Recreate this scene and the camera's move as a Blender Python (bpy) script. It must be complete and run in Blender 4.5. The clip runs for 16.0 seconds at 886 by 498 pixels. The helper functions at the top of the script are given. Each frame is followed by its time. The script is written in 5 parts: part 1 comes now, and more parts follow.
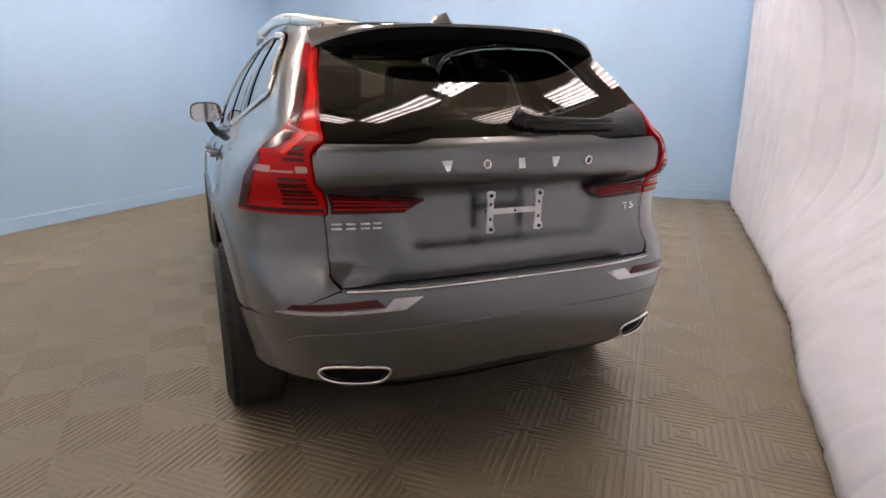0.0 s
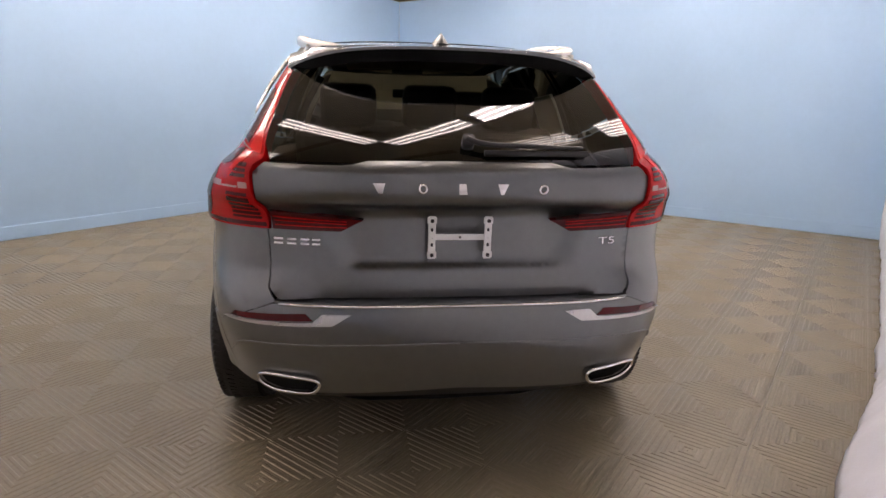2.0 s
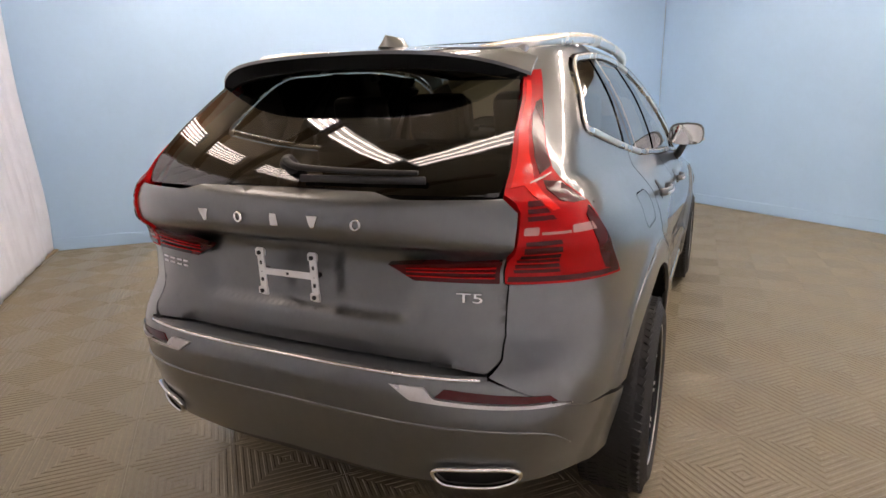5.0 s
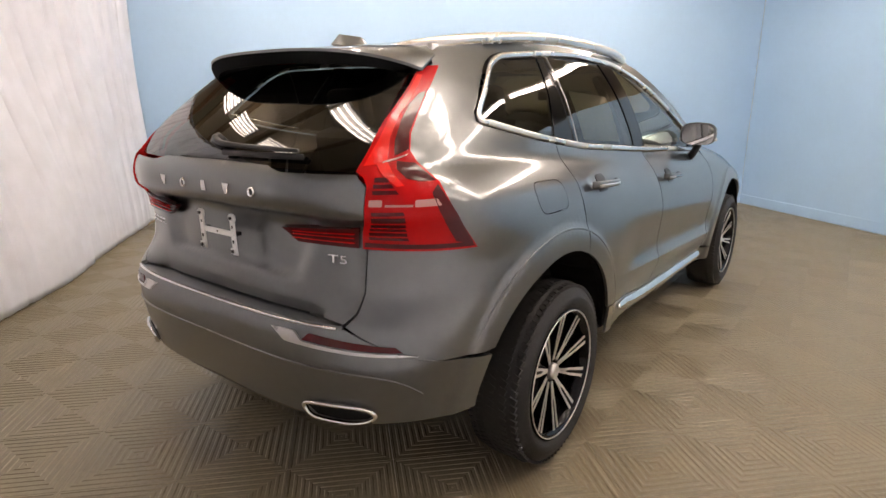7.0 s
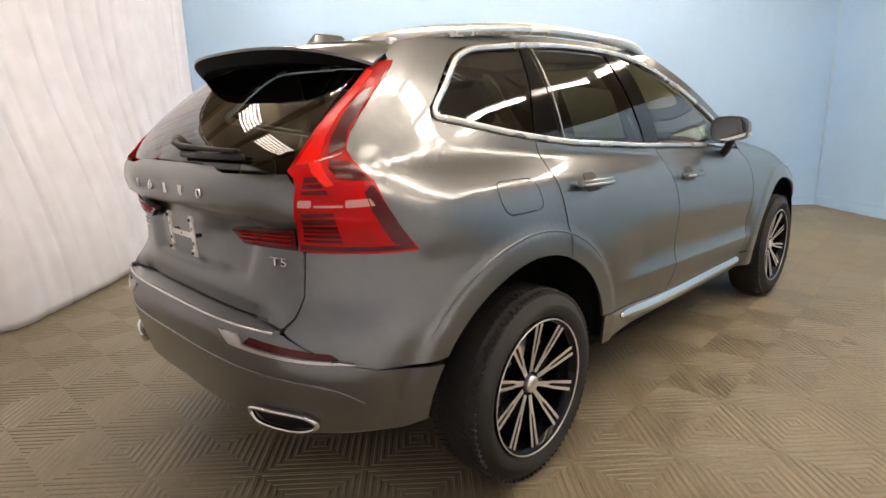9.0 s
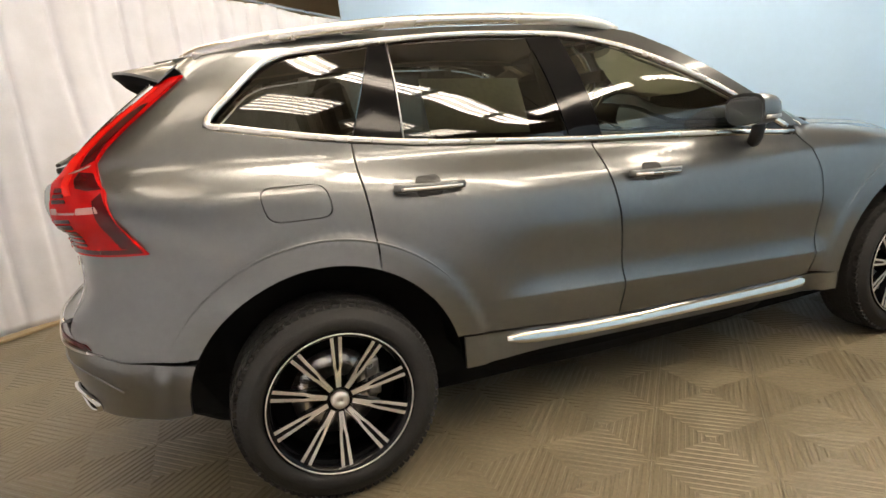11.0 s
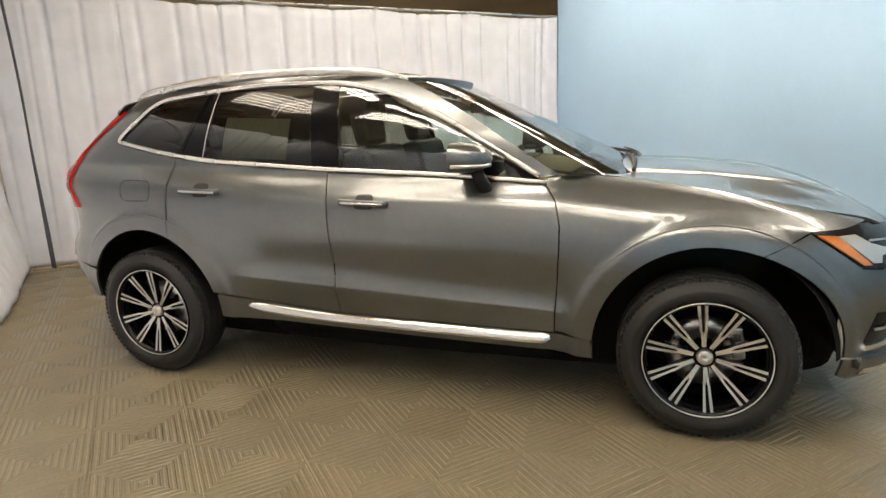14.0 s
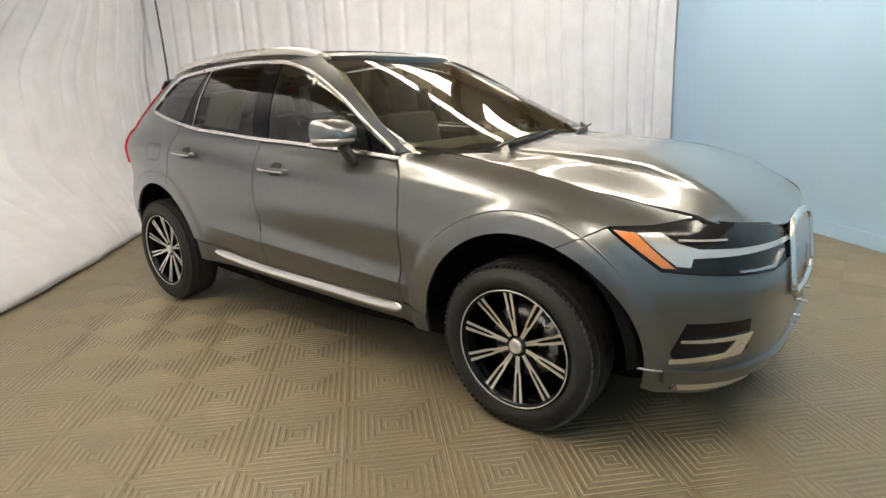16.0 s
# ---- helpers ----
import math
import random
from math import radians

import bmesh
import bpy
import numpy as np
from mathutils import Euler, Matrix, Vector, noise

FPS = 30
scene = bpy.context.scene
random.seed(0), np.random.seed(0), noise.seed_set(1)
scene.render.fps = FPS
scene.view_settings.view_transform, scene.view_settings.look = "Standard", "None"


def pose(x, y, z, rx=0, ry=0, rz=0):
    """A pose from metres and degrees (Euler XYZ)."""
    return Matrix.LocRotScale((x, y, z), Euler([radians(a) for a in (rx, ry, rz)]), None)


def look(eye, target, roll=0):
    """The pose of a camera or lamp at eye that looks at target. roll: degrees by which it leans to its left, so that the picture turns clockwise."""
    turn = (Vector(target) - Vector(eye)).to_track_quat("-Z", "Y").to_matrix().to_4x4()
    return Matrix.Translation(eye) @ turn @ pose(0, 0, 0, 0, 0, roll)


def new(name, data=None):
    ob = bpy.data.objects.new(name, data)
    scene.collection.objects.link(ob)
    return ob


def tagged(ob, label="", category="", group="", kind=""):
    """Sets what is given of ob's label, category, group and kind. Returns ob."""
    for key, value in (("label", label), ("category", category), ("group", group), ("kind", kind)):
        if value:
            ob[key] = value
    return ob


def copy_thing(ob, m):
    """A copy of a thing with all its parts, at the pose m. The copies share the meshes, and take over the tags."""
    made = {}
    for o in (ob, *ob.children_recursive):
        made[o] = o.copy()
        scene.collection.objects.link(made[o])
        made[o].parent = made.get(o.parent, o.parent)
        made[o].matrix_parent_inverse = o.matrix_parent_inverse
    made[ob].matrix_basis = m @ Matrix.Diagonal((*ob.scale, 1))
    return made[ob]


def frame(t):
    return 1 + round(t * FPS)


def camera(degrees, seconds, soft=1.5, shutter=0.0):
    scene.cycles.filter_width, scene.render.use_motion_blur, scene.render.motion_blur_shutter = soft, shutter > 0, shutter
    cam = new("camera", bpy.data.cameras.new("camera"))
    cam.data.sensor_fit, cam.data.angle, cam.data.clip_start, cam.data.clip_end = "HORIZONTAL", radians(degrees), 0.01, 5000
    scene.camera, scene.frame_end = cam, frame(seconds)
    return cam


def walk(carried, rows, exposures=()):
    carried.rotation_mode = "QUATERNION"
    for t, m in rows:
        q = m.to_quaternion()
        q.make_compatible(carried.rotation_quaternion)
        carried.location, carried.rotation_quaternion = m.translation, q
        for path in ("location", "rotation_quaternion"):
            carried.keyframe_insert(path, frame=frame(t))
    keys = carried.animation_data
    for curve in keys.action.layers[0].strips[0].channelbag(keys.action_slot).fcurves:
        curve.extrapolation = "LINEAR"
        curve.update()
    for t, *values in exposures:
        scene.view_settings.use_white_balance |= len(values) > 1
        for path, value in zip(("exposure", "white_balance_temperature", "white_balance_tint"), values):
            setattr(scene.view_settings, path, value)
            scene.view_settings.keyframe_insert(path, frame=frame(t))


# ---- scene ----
from mathutils import geometry

cam = camera(75.6, 16.0)
PATH = [
    (0, (-2.457, 0.953, 1.291), (-0.675, 0.202, 0.781), 0.3),
    (0.5, (-2.475, 0.628, 1.323), (-0.612, 0.095, 0.826), 1.3),
    (1, (-2.568, 0.382, 1.329), (-0.658, 0.037, 0.845), 2.5),
    (1.5, (-2.595, 0.328, 1.337), (-0.684, 0.037, 0.826), 1.9),
    (2, (-2.598, 0.3, 1.343), (-0.676, 0.036, 0.856), 1.5),
    (2.5, (-2.583, 0.17, 1.365), (-0.653, 0.016, 0.863), 1.4),
    (3, (-2.423, -0.021, 1.35), (-0.48, -0.049, 0.873), 0.1),
    (3.2, (-2.378, -0.144, 1.339), (-0.427, -0.082, 0.9), -0.8),
    (5.3, (-1.974, -1.193, 1.37), (-0.273, -0.277, 0.85), -1.2),
    (5.5, (-1.939, -1.284, 1.366), (-0.271, -0.329, 0.814), -1.1),
    (6, (-1.799, -1.501, 1.367), (-0.19, -0.447, 0.82), 0.0),
    (6.5, (-1.78, -1.664, 1.346), (-0.261, -0.468, 0.836), 1.2),
    (7, (-1.878, -1.768, 1.344), (-0.327, -0.601, 0.862), 0.2),
    (7.5, (-1.957, -1.793, 1.348), (-0.402, -0.618, 0.898), -0.0),
    (8, (-1.973, -1.789, 1.354), (-0.431, -0.611, 0.871), 0.9),
    (8.5, (-1.812, -1.871, 1.337), (-0.308, -0.654, 0.831), 0.3),
    (8.7, (-1.714, -1.915, 1.328), (-0.25, -0.644, 0.836), -0.3),
    (10.8, (-0.408, -2.65, 1.254), (0.345, -0.85, 0.812), -5.1),
    (11, (-0.245, -2.724, 1.249), (0.422, -0.888, 0.819), -5.0),
    (11.5, (0.178, -2.946, 1.252), (0.601, -1.041, 0.814), -3.0),
    (12, (0.635, -3.096, 1.28), (0.801, -1.145, 0.874), -1.3),
    (12.5, (1.116, -3.248, 1.295), (1.05, -1.287, 0.907), -1.9),
    (13, (1.596, -3.33, 1.325), (1.365, -1.378, 0.959), -2.3),
    (13.5, (2.1, -3.384, 1.343), (1.677, -1.472, 0.936), -1.7),
    (14, (2.552, -3.328, 1.356), (1.932, -1.478, 0.918), -2.1),
    (14.5, (3.015, -3.227, 1.345), (2.174, -1.463, 0.918), -2.7),
    (15, (3.364, -3.099, 1.37), (2.368, -1.429, 0.901), -2.5),
    (15.5, (3.696, -2.91, 1.352), (2.568, -1.33, 0.869), -2.4),
    (16, (3.99, -2.723, 1.353), (2.773, -1.225, 0.83), -2.0),
]
walk(cam, [(t, look(eye, target, roll)) for t, eye, target, roll in PATH],
     [(0, 0.06, 6450, 25), (3, 0.12, 6500, 27), (5.5, 0.24, 6800, 23), (8.5, 0.3, 6900, 20), (11, 0.36, 7150, 15), (13.5, 0.27, 7050, 13), (16, 0.3, 6800, 11)])

# ---- light ----
world = bpy.data.worlds.new("hall")
world.use_nodes = True
world.node_tree.nodes["Background"].inputs[0].default_value = (0.9, 0.85, 0.75, 1)
world.node_tree.nodes["Background"].inputs[1].default_value = 0.15
scene.world = world
# tube power is set row by row to balance lit and shaded sides
ROW_A, ROW_B, ROW_C, ROW_D, ROW_DIMMED, PANELS_C, PANELS_D = 39.0, 22.0, 20.0, 34.0, 12.0, 8.0, 14.0


# ---- materials ----
def material(name, colour, rough=0.5, metal=0.0, grain=0.0, grain_size=40.0, bump=0.0, bump_size=200.0, coat=0.0, blotch=0.0, **more):
    """Principled surface with a fine grain and larger blotches in colour, and a fine relief."""
    m = bpy.data.materials.new(name)
    m.use_nodes = True
    n, link = m.node_tree.nodes, m.node_tree.links.new
    b = n["Principled BSDF"]
    b.inputs["Base Color"].default_value = (*colour, 1)
    b.inputs["Roughness"].default_value = rough
    b.inputs["Metallic"].default_value = metal
    b.inputs["Coat Weight"].default_value = coat
    b.inputs["Coat Roughness"].default_value = 0.03
    for key, value in more.items():
        b.inputs[key.replace("_", " ")].default_value = value
    where = n.new("ShaderNodeTexCoord")
    if grain or blotch:
        fine, wide, both, mix = n.new("ShaderNodeTexNoise"), n.new("ShaderNodeTexNoise"), n.new("ShaderNodeMath"), n.new("ShaderNodeMix")
        fine.inputs["Scale"].default_value, wide.inputs["Scale"].default_value = grain_size, grain_size / 25
        fine.inputs["Detail"].default_value = wide.inputs["Detail"].default_value = 4
        link(where.outputs["Object"], fine.inputs["Vector"]), link(where.outputs["Object"], wide.inputs["Vector"])
        spread = []
        for tex, amount in ((fine, grain), (wide, blotch)):
            r = n.new("ShaderNodeMapRange")
            r.inputs["From Min"].default_value, r.inputs["From Max"].default_value = 0.3, 0.7
            r.inputs["To Min"].default_value, r.inputs["To Max"].default_value = 1 - amount, 1 + amount
            link(tex.outputs["Fac"], r.inputs["Value"])
            spread.append(r)
        both.operation = "MULTIPLY"
        link(spread[0].outputs[0], both.inputs[0]), link(spread[1].outputs[0], both.inputs[1])
        mix.data_type, mix.blend_type = "RGBA", "MULTIPLY"
        mix.inputs[0].default_value = 1
        mix.inputs[6].default_value = (*colour, 1)
        link(both.outputs[0], mix.inputs[7]), link(mix.outputs[2], b.inputs["Base Color"])
        if rough > 0.2:
            r = n.new("ShaderNodeMapRange")
            r.inputs["To Min"].default_value, r.inputs["To Max"].default_value = rough * 0.85, min(1, rough * 1.15)
            link(wide.outputs["Fac"], r.inputs["Value"]), link(r.outputs[0], b.inputs["Roughness"])
    if bump:
        tex, bm = n.new("ShaderNodeTexNoise"), n.new("ShaderNodeBump")
        tex.inputs["Scale"].default_value = bump_size
        bm.inputs["Strength"].default_value, bm.inputs["Distance"].default_value = bump, 0.01
        link(where.outputs["Object"], tex.inputs["Vector"]), link(tex.outputs["Fac"], bm.inputs["Height"]), link(bm.outputs[0], b.inputs["Normal"])
    return m


def glowing(name, colour, power):
    m = bpy.data.materials.new(name)
    m.use_nodes = True
    b = m.node_tree.nodes["Principled BSDF"]
    b.inputs["Base Color"].default_value = (*colour, 1)
    b.inputs["Emission Color"].default_value = (*colour, 1)
    b.inputs["Emission Strength"].default_value = power
    return m


def tinted(name, colour, gloss=0.0, ior=1.75):
    """A dark pane: clear along the view, tinted, with a mirror-like surface."""
    m = bpy.data.materials.new(name)
    m.use_nodes = True
    n, link = m.node_tree.nodes, m.node_tree.links.new
    n.remove(n["Principled BSDF"])
    clear, shine, mix, fres = n.new("ShaderNodeBsdfTransparent"), n.new("ShaderNodeBsdfGlossy"), n.new("ShaderNodeMixShader"), n.new("ShaderNodeFresnel")
    clear.inputs[0].default_value = (*colour, 1)
    shine.inputs["Roughness"].default_value = gloss
    shine.inputs[0].default_value = (1, 1, 1, 1)
    fres.inputs[0].default_value = ior
    link(fres.outputs[0], mix.inputs[0]), link(clear.outputs[0], mix.inputs[1]), link(shine.outputs[0], mix.inputs[2])
    link(mix.outputs[0], n["Material Output"].inputs[0])
    return m


PAINT = material("grey_metallic_paint", (0.158, 0.166, 0.168), 0.30, 0.93, 0.10, 900, 0, 0, 0.9, 0.03, Coat_Roughness=0.05)
BLACK = material("black_plastic", (0.012, 0.012, 0.012), 0.45, 0, 0.2, 300, 0.1, 600)
GLOSS = material("gloss_black", (0.005, 0.005, 0.006), 0.08, 0, Specular_IOR_Level=0.25)
LINER = material("liner", (0.006, 0.006, 0.006), 0.9, Specular_IOR_Level=0.15)
CHROME = material("chrome", (0.78, 0.77, 0.75), 0.09, 1.0, 0.03, 60)
BRIGHT = material("polished_trim", (0.86, 0.84, 0.80), 0.27, 1.0, 0.03, 80)
MIRROR = material("mirror_glass", (0.80, 0.82, 0.81), 0.03, 1.0)
SATIN = material("satin_metal", (0.62, 0.61, 0.60), 0.28, 1.0, 0.04, 120)
ALLOY = material("machined_alloy", (0.86, 0.84, 0.81), 0.42, 1.0, 0.06, 300)
RUBBER = material("tyre_rubber", (0.013, 0.012, 0.011), 0.62, 0, 0.25, 120, 0.25, 300, blotch=0.15)
RED_BRIGHT = material("bright_red_lens", (0.80, 0.012, 0.006), 0.2, 0, 0.05, 20, coat=0.2, Specular_IOR_Level=0.3)
RED = material("red_lens", (0.46, 0.004, 0.004), 0.22, 0, 0.05, 20, coat=0.0, Specular_IOR_Level=0.18)
RED_DARK = material("dark_red_lens", (0.07, 0.002, 0.003), 0.2, 0, coat=0.2, Specular_IOR_Level=0.3)
CLEAR_LENS = material("clear_lens", (0.55, 0.26, 0.24), 0.12, 0.1, coat=1.0)
AMBER = material("amber_lens", (0.62, 0.20, 0.05), 0.2, 0, coat=1.0)
LED = material("white_light_guide", (0.60, 0.60, 0.59), 0.2, 0.5, coat=1.0)
SMOKE = material("lamp_interior", (0.010, 0.010, 0.012), 0.15, 0.0, Specular_IOR_Level=0.4)
DARK_GLASS = tinted("privacy_glass", (0.24, 0.24, 0.21), ior=1.7)
CLEAR_GLASS = tinted("clear_glass", (0.68, 0.78, 0.74))
BEIGE = material("beige_cloth", (0.50, 0.43, 0.32), 0.8, 0, 0.06, 200, 0.1, 400)
DASH = material("beige_dashboard", (0.32, 0.26, 0.17), 0.55, 0, 0.1, 150, 0.15, 300)
SEAT = material("dark_leather", (0.02, 0.019, 0.018), 0.5, 0, 0.15, 150, 0.15, 300)
BLUE = material("blue_wall_paint", (0.40, 0.60, 0.82), 0.55, 0, 0.012, 18, 0.04, 120, blotch=0.05)
CLOTH = material("white_curtain_cloth", (0.78, 0.80, 0.87), 0.85, 0, 0.02, 120, 0.08, 350, blotch=0.05)
FOLD_SHADE = material("fold_shade_cloth", (0.10, 0.11, 0.13), 0.85, 0, 0.05, 120, 0.1, 300, blotch=0.1)
TILE = material("tan_floor_tile", (0.202, 0.168, 0.107), 0.36, 0, 0.10, 60, 0.05, 300, blotch=0.08)
EDGE = material("tan_edge_strip", (0.42, 0.32, 0.19), 0.5, 0, 0.08, 40, blotch=0.1)
CONCRETE = material("concrete", (0.52, 0.50, 0.46), 0.75, 0, 0.1, 30, 0.1, 80, blotch=0.15)
CEILING = material("beige_ceiling", (0.80, 0.69, 0.52), 0.8, 0, 0.05, 12, 0.1, 60, blotch=0.1)
WOOD = material("bare_timber", (0.45, 0.33, 0.19), 0.7, 0, 0.15, 25, 0.1, 60, blotch=0.1)
WHITE = material("white_enamel", (0.78, 0.78, 0.76), 0.4, 0, 0.02, 30)
TUBES = {row: glowing("fluorescent_tube", (1.0, 0.92, 0.80), power) for row, power in (("a", ROW_A), ("b", ROW_B), ("c", ROW_C), ("d", ROW_D), ("dimmed", ROW_DIMMED), ("panel_c", PANELS_C), ("panel_d", PANELS_D))}
GREEN = material("sticker_paper", (0.72, 0.76, 0.62), 0.7, 0, 0.08, 60)


# ---- mesh helpers ----
def mesh_object(name, verts, faces, mat, parent=None, label="", smooth=False):
    me = bpy.data.meshes.new(name)
    me.from_pydata([tuple(v) for v in verts], [], faces)
    me.materials.append(mat)
    if smooth:
        me.shade_smooth()
    ob = new(name, me)
    ob.parent = parent
    if label:
        ob["label"] = label
    return ob


def part(name, bm, mat, parent=None, label="", smooth=False):
    me = bpy.data.meshes.new(name)
    bm.normal_update()
    bm.to_mesh(me)
    bm.free()
    me.materials.append(mat)
    if smooth:
        me.shade_smooth()
    ob = new(name, me)
    ob.parent = parent
    if label:
        ob["label"] = label
    return ob


def box(bm, size, m=Matrix(), bevel=0.0, seg=2):
    """Adds a bevelled box to bm."""
    made = bmesh.ops.create_cube(bm, size=1.0, matrix=m @ Matrix.Diagonal((*size, 1)))
    if bevel:
        edges = list({e for v in made["verts"] for e in v.link_edges})
        bmesh.ops.bevel(bm, geom=edges, offset=bevel, segments=seg, profile=0.6, affect="EDGES")
    return bm


def solid(name, size, m, mat, parent=None, label="", bevel=0.004, seg=2):
    return part(name, box(bmesh.new(), size, m, bevel, seg), mat, parent, label)


def inside(p, poly):
    hit, n = False, len(poly)
    for i in range(n):
        (x0, y0), (x1, y1) = poly[i], poly[(i + 1) % n]
        if (y0 > p[1]) != (y1 > p[1]) and p[0] < (x1 - x0) * (p[1] - y0) / (y1 - y0) + x0:
            hit = not hit
    return hit


def fine(poly, step):
    out = []
    for i, (x0, y0) in enumerate(poly):
        x1, y1 = poly[(i + 1) % len(poly)]
        k = max(1, math.ceil(math.hypot(x1 - x0, y1 - y0) / step))
        out += [(x0 + (x1 - x0) * j / k, y0 + (y1 - y0) * j / k) for j in range(k)]
    return out


def rounded(poly, r=0.02, k=4):
    """The outline with its corners rounded."""
    out, n = [], len(poly)
    for i in range(n):
        a, b, c = (Vector(poly[j % n]) for j in (i - 1, i, i + 1))
        u, v = a - b, c - b
        d = min(r, u.length * 0.45, v.length * 0.45)
        p, q = b + u.normalized() * d, b + v.normalized() * d
        out += [tuple((1 - t) ** 2 * p + 2 * t * (1 - t) * b + t * t * q) for t in (j / k for j in range(k + 1))]
    return out


def swept(points, k=5, closed=False):
    """A smooth line through points (any dimension)."""
    p, out = [Vector(v) for v in points], []
    n = len(p)
    for i in range(n if closed else n - 1):
        a, b, c, d = (p[j % n] if closed else p[max(0, min(n - 1, j))] for j in (i - 1, i, i + 1, i + 2))
        for j in range(k):
            t = j / k
            out.append(0.5 * (2 * b + (c - a) * t + (2 * a - 5 * b + 4 * c - d) * t * t + (3 * b - a - 3 * c + d) * t**3))
    return out if closed else out + [p[-1]]


def skin_normal(f, a, b):
    h = 0.003
    n = (Vector(f(a + h, b)) - Vector(f(a - h, b))).cross(Vector(f(a, b + h)) - Vector(f(a, b - h)))
    p = Vector(f(a, b))
    core = Vector((min(2.7, max(0.0, p.x)), 0, 0.8))
    n.normalize()
    return -n if n.dot(p - core) < 0 else n


def patch(name, f, outline, mat, parent, off=0.0, depth=0.012, step=0.04, label="", flip=False, holes=(), shape=None, folds=()):
    """A panel trimmed out of the skin f by an outline in its two coordinates, with its edges turned in. flip: on the other flank."""
    sa, sb = step if isinstance(step, tuple) else (step, step)

    def spaced(o):
        return [(a * sa, b * sb) for a, b in fine([(a / sa, b / sb) for a, b in o], 1.0)]

    pts, edges = [], []
    for rim in map(spaced, (outline, *holes)):
        k = len(pts)
        pts += rim
        edges += [(k + i, k + (i + 1) % len(rim)) for i in range(len(rim))]
    for line in folds:
        run = [p for p in line if inside(p, outline)]
        edges += [(len(pts) + i, len(pts) + i + 1) for i in range(len(run) - 1)]
        pts += run
    xs, ys = [p[0] for p in outline], [p[1] for p in outline]
    near = np.array(pts)
    for i in range(int((max(xs) - min(xs)) / sa) + 1):
        for j in range(int((max(ys) - min(ys)) / sb) + 1):
            p = (min(xs) + (i + (0.25 if j % 2 else 0.75)) * sa, min(ys) + (j + 0.5) * sb)
            if inside(p, outline) and not any(inside(p, h) for h in holes) and np.hypot((near[:, 0] - p[0]) / sa, (near[:, 1] - p[1]) / sb).min() > 0.5:
                pts.append(p)
    flat, _, tris, *_ = geometry.delaunay_2d_cdt([Vector(p) for p in pts], edges, [], 0, 1e-6)
    verts, normals = [], []
    for a, b in flat:
        n = skin_normal(f, a, b)
        lift = off + (shape(a, b) if shape else 0.0)
        verts.append(Vector(f(a, b)) + lift * n), normals.append(n)
    faces = []
    for t in tris:
        c = sum((flat[i] for i in t), Vector((0, 0))) / 3
        if not inside(c, outline) or any(inside(c, h) for h in holes):
            continue
        u, v, w = (verts[i] for i in t)
        if (v - u).cross(w - u).length < 1e-9:
            continue
        faces.append(tuple(t) if (v - u).cross(w - u).dot(normals[t[0]]) > 0 else tuple(reversed(t)))
    seen = {}
    for t in faces:
        for i in range(3):
            seen[t[i], t[(i + 1) % 3]] = True
    low = {}
    for a, b in list(seen):
        if (b, a) not in seen:
            for i in (a, b):
                if i not in low:
                    low[i] = len(verts)
                    verts += [verts[i].copy(), verts[i] - depth * normals[i]]
                    normals += [Vector((0, 0, 0))] * 2
            faces.append((low[b], low[a], low[a] + 1, low[b] + 1))
    if flip:
        verts, normals = [Vector((v.x, -v.y, v.z)) for v in verts], [Vector((n.x, -n.y, n.z)) for n in normals]
        faces = [tuple(reversed(t)) for t in faces]
    ob = mesh_object(name, verts, faces, mat, parent, label, True)
    if shape is None:
        ob.data.normals_split_custom_set_from_vertices(normals)
    return ob


def bar(name, path, half, mat, parent, label="", up=(0, 0, 1), sides=10, closed=False, taper=None, flip=False):
    """A rod with an oval section, half = (across, along up), swept along a path."""
    path = [Vector(p) for p in path]
    if flip:
        path = [Vector((p.x, -p.y, p.z)) for p in path]
    n, verts, faces = len(path), [], []
    for i, p in enumerate(path):
        a, b = (path[(i - 1) % n], path[(i + 1) % n]) if closed else (path[max(0, i - 1)], path[min(n - 1, i + 1)])
        along = (b - a).normalized()
        across = along.cross(Vector(up)).normalized()
        rise_ = across.cross(along)
        k = taper(i / (n - 1)) if taper else 1.0
        for j in range(sides):
            t = 2 * math.pi * j / sides
            c, s_ = math.cos(t), math.sin(t)
            c, s_ = math.copysign(abs(c) ** 0.7, c), math.copysign(abs(s_) ** 0.7, s_)
            verts.append(p + across * half[0] * k * c + rise_ * half[1] * k * s_)
    for i in range(n if closed else n - 1):
        for j in range(sides):
            a, b = i * sides, ((i + 1) % n) * sides
            faces.append((a + j, b + j, b + (j + 1) % sides, a + (j + 1) % sides))
    if not closed:
        faces += [tuple(range(sides)), tuple(range((n - 1) * sides, n * sides))[::-1]]
    return mesh_object(name, verts, faces, mat, parent, label, True)


def lathe(name, profile, mat, parent, segments=64, label="", m=Matrix()):
    """A closed ring turned about y; profile: (radius, y)."""
    k, verts, faces = len(profile), [], []
    for i in range(segments):
        a = 2 * math.pi * i / segments
        verts += [m @ Vector((r * math.cos(a), y, r * math.sin(a))) for r, y in profile]
    for i in range(segments):
        for j in range(k):
            a, b = i * k, ((i + 1) % segments) * k
            faces.append((a + j, a + (j + 1) % k, b + (j + 1) % k, b + j))
    return mesh_object(name, verts, faces, mat, parent, label, True)


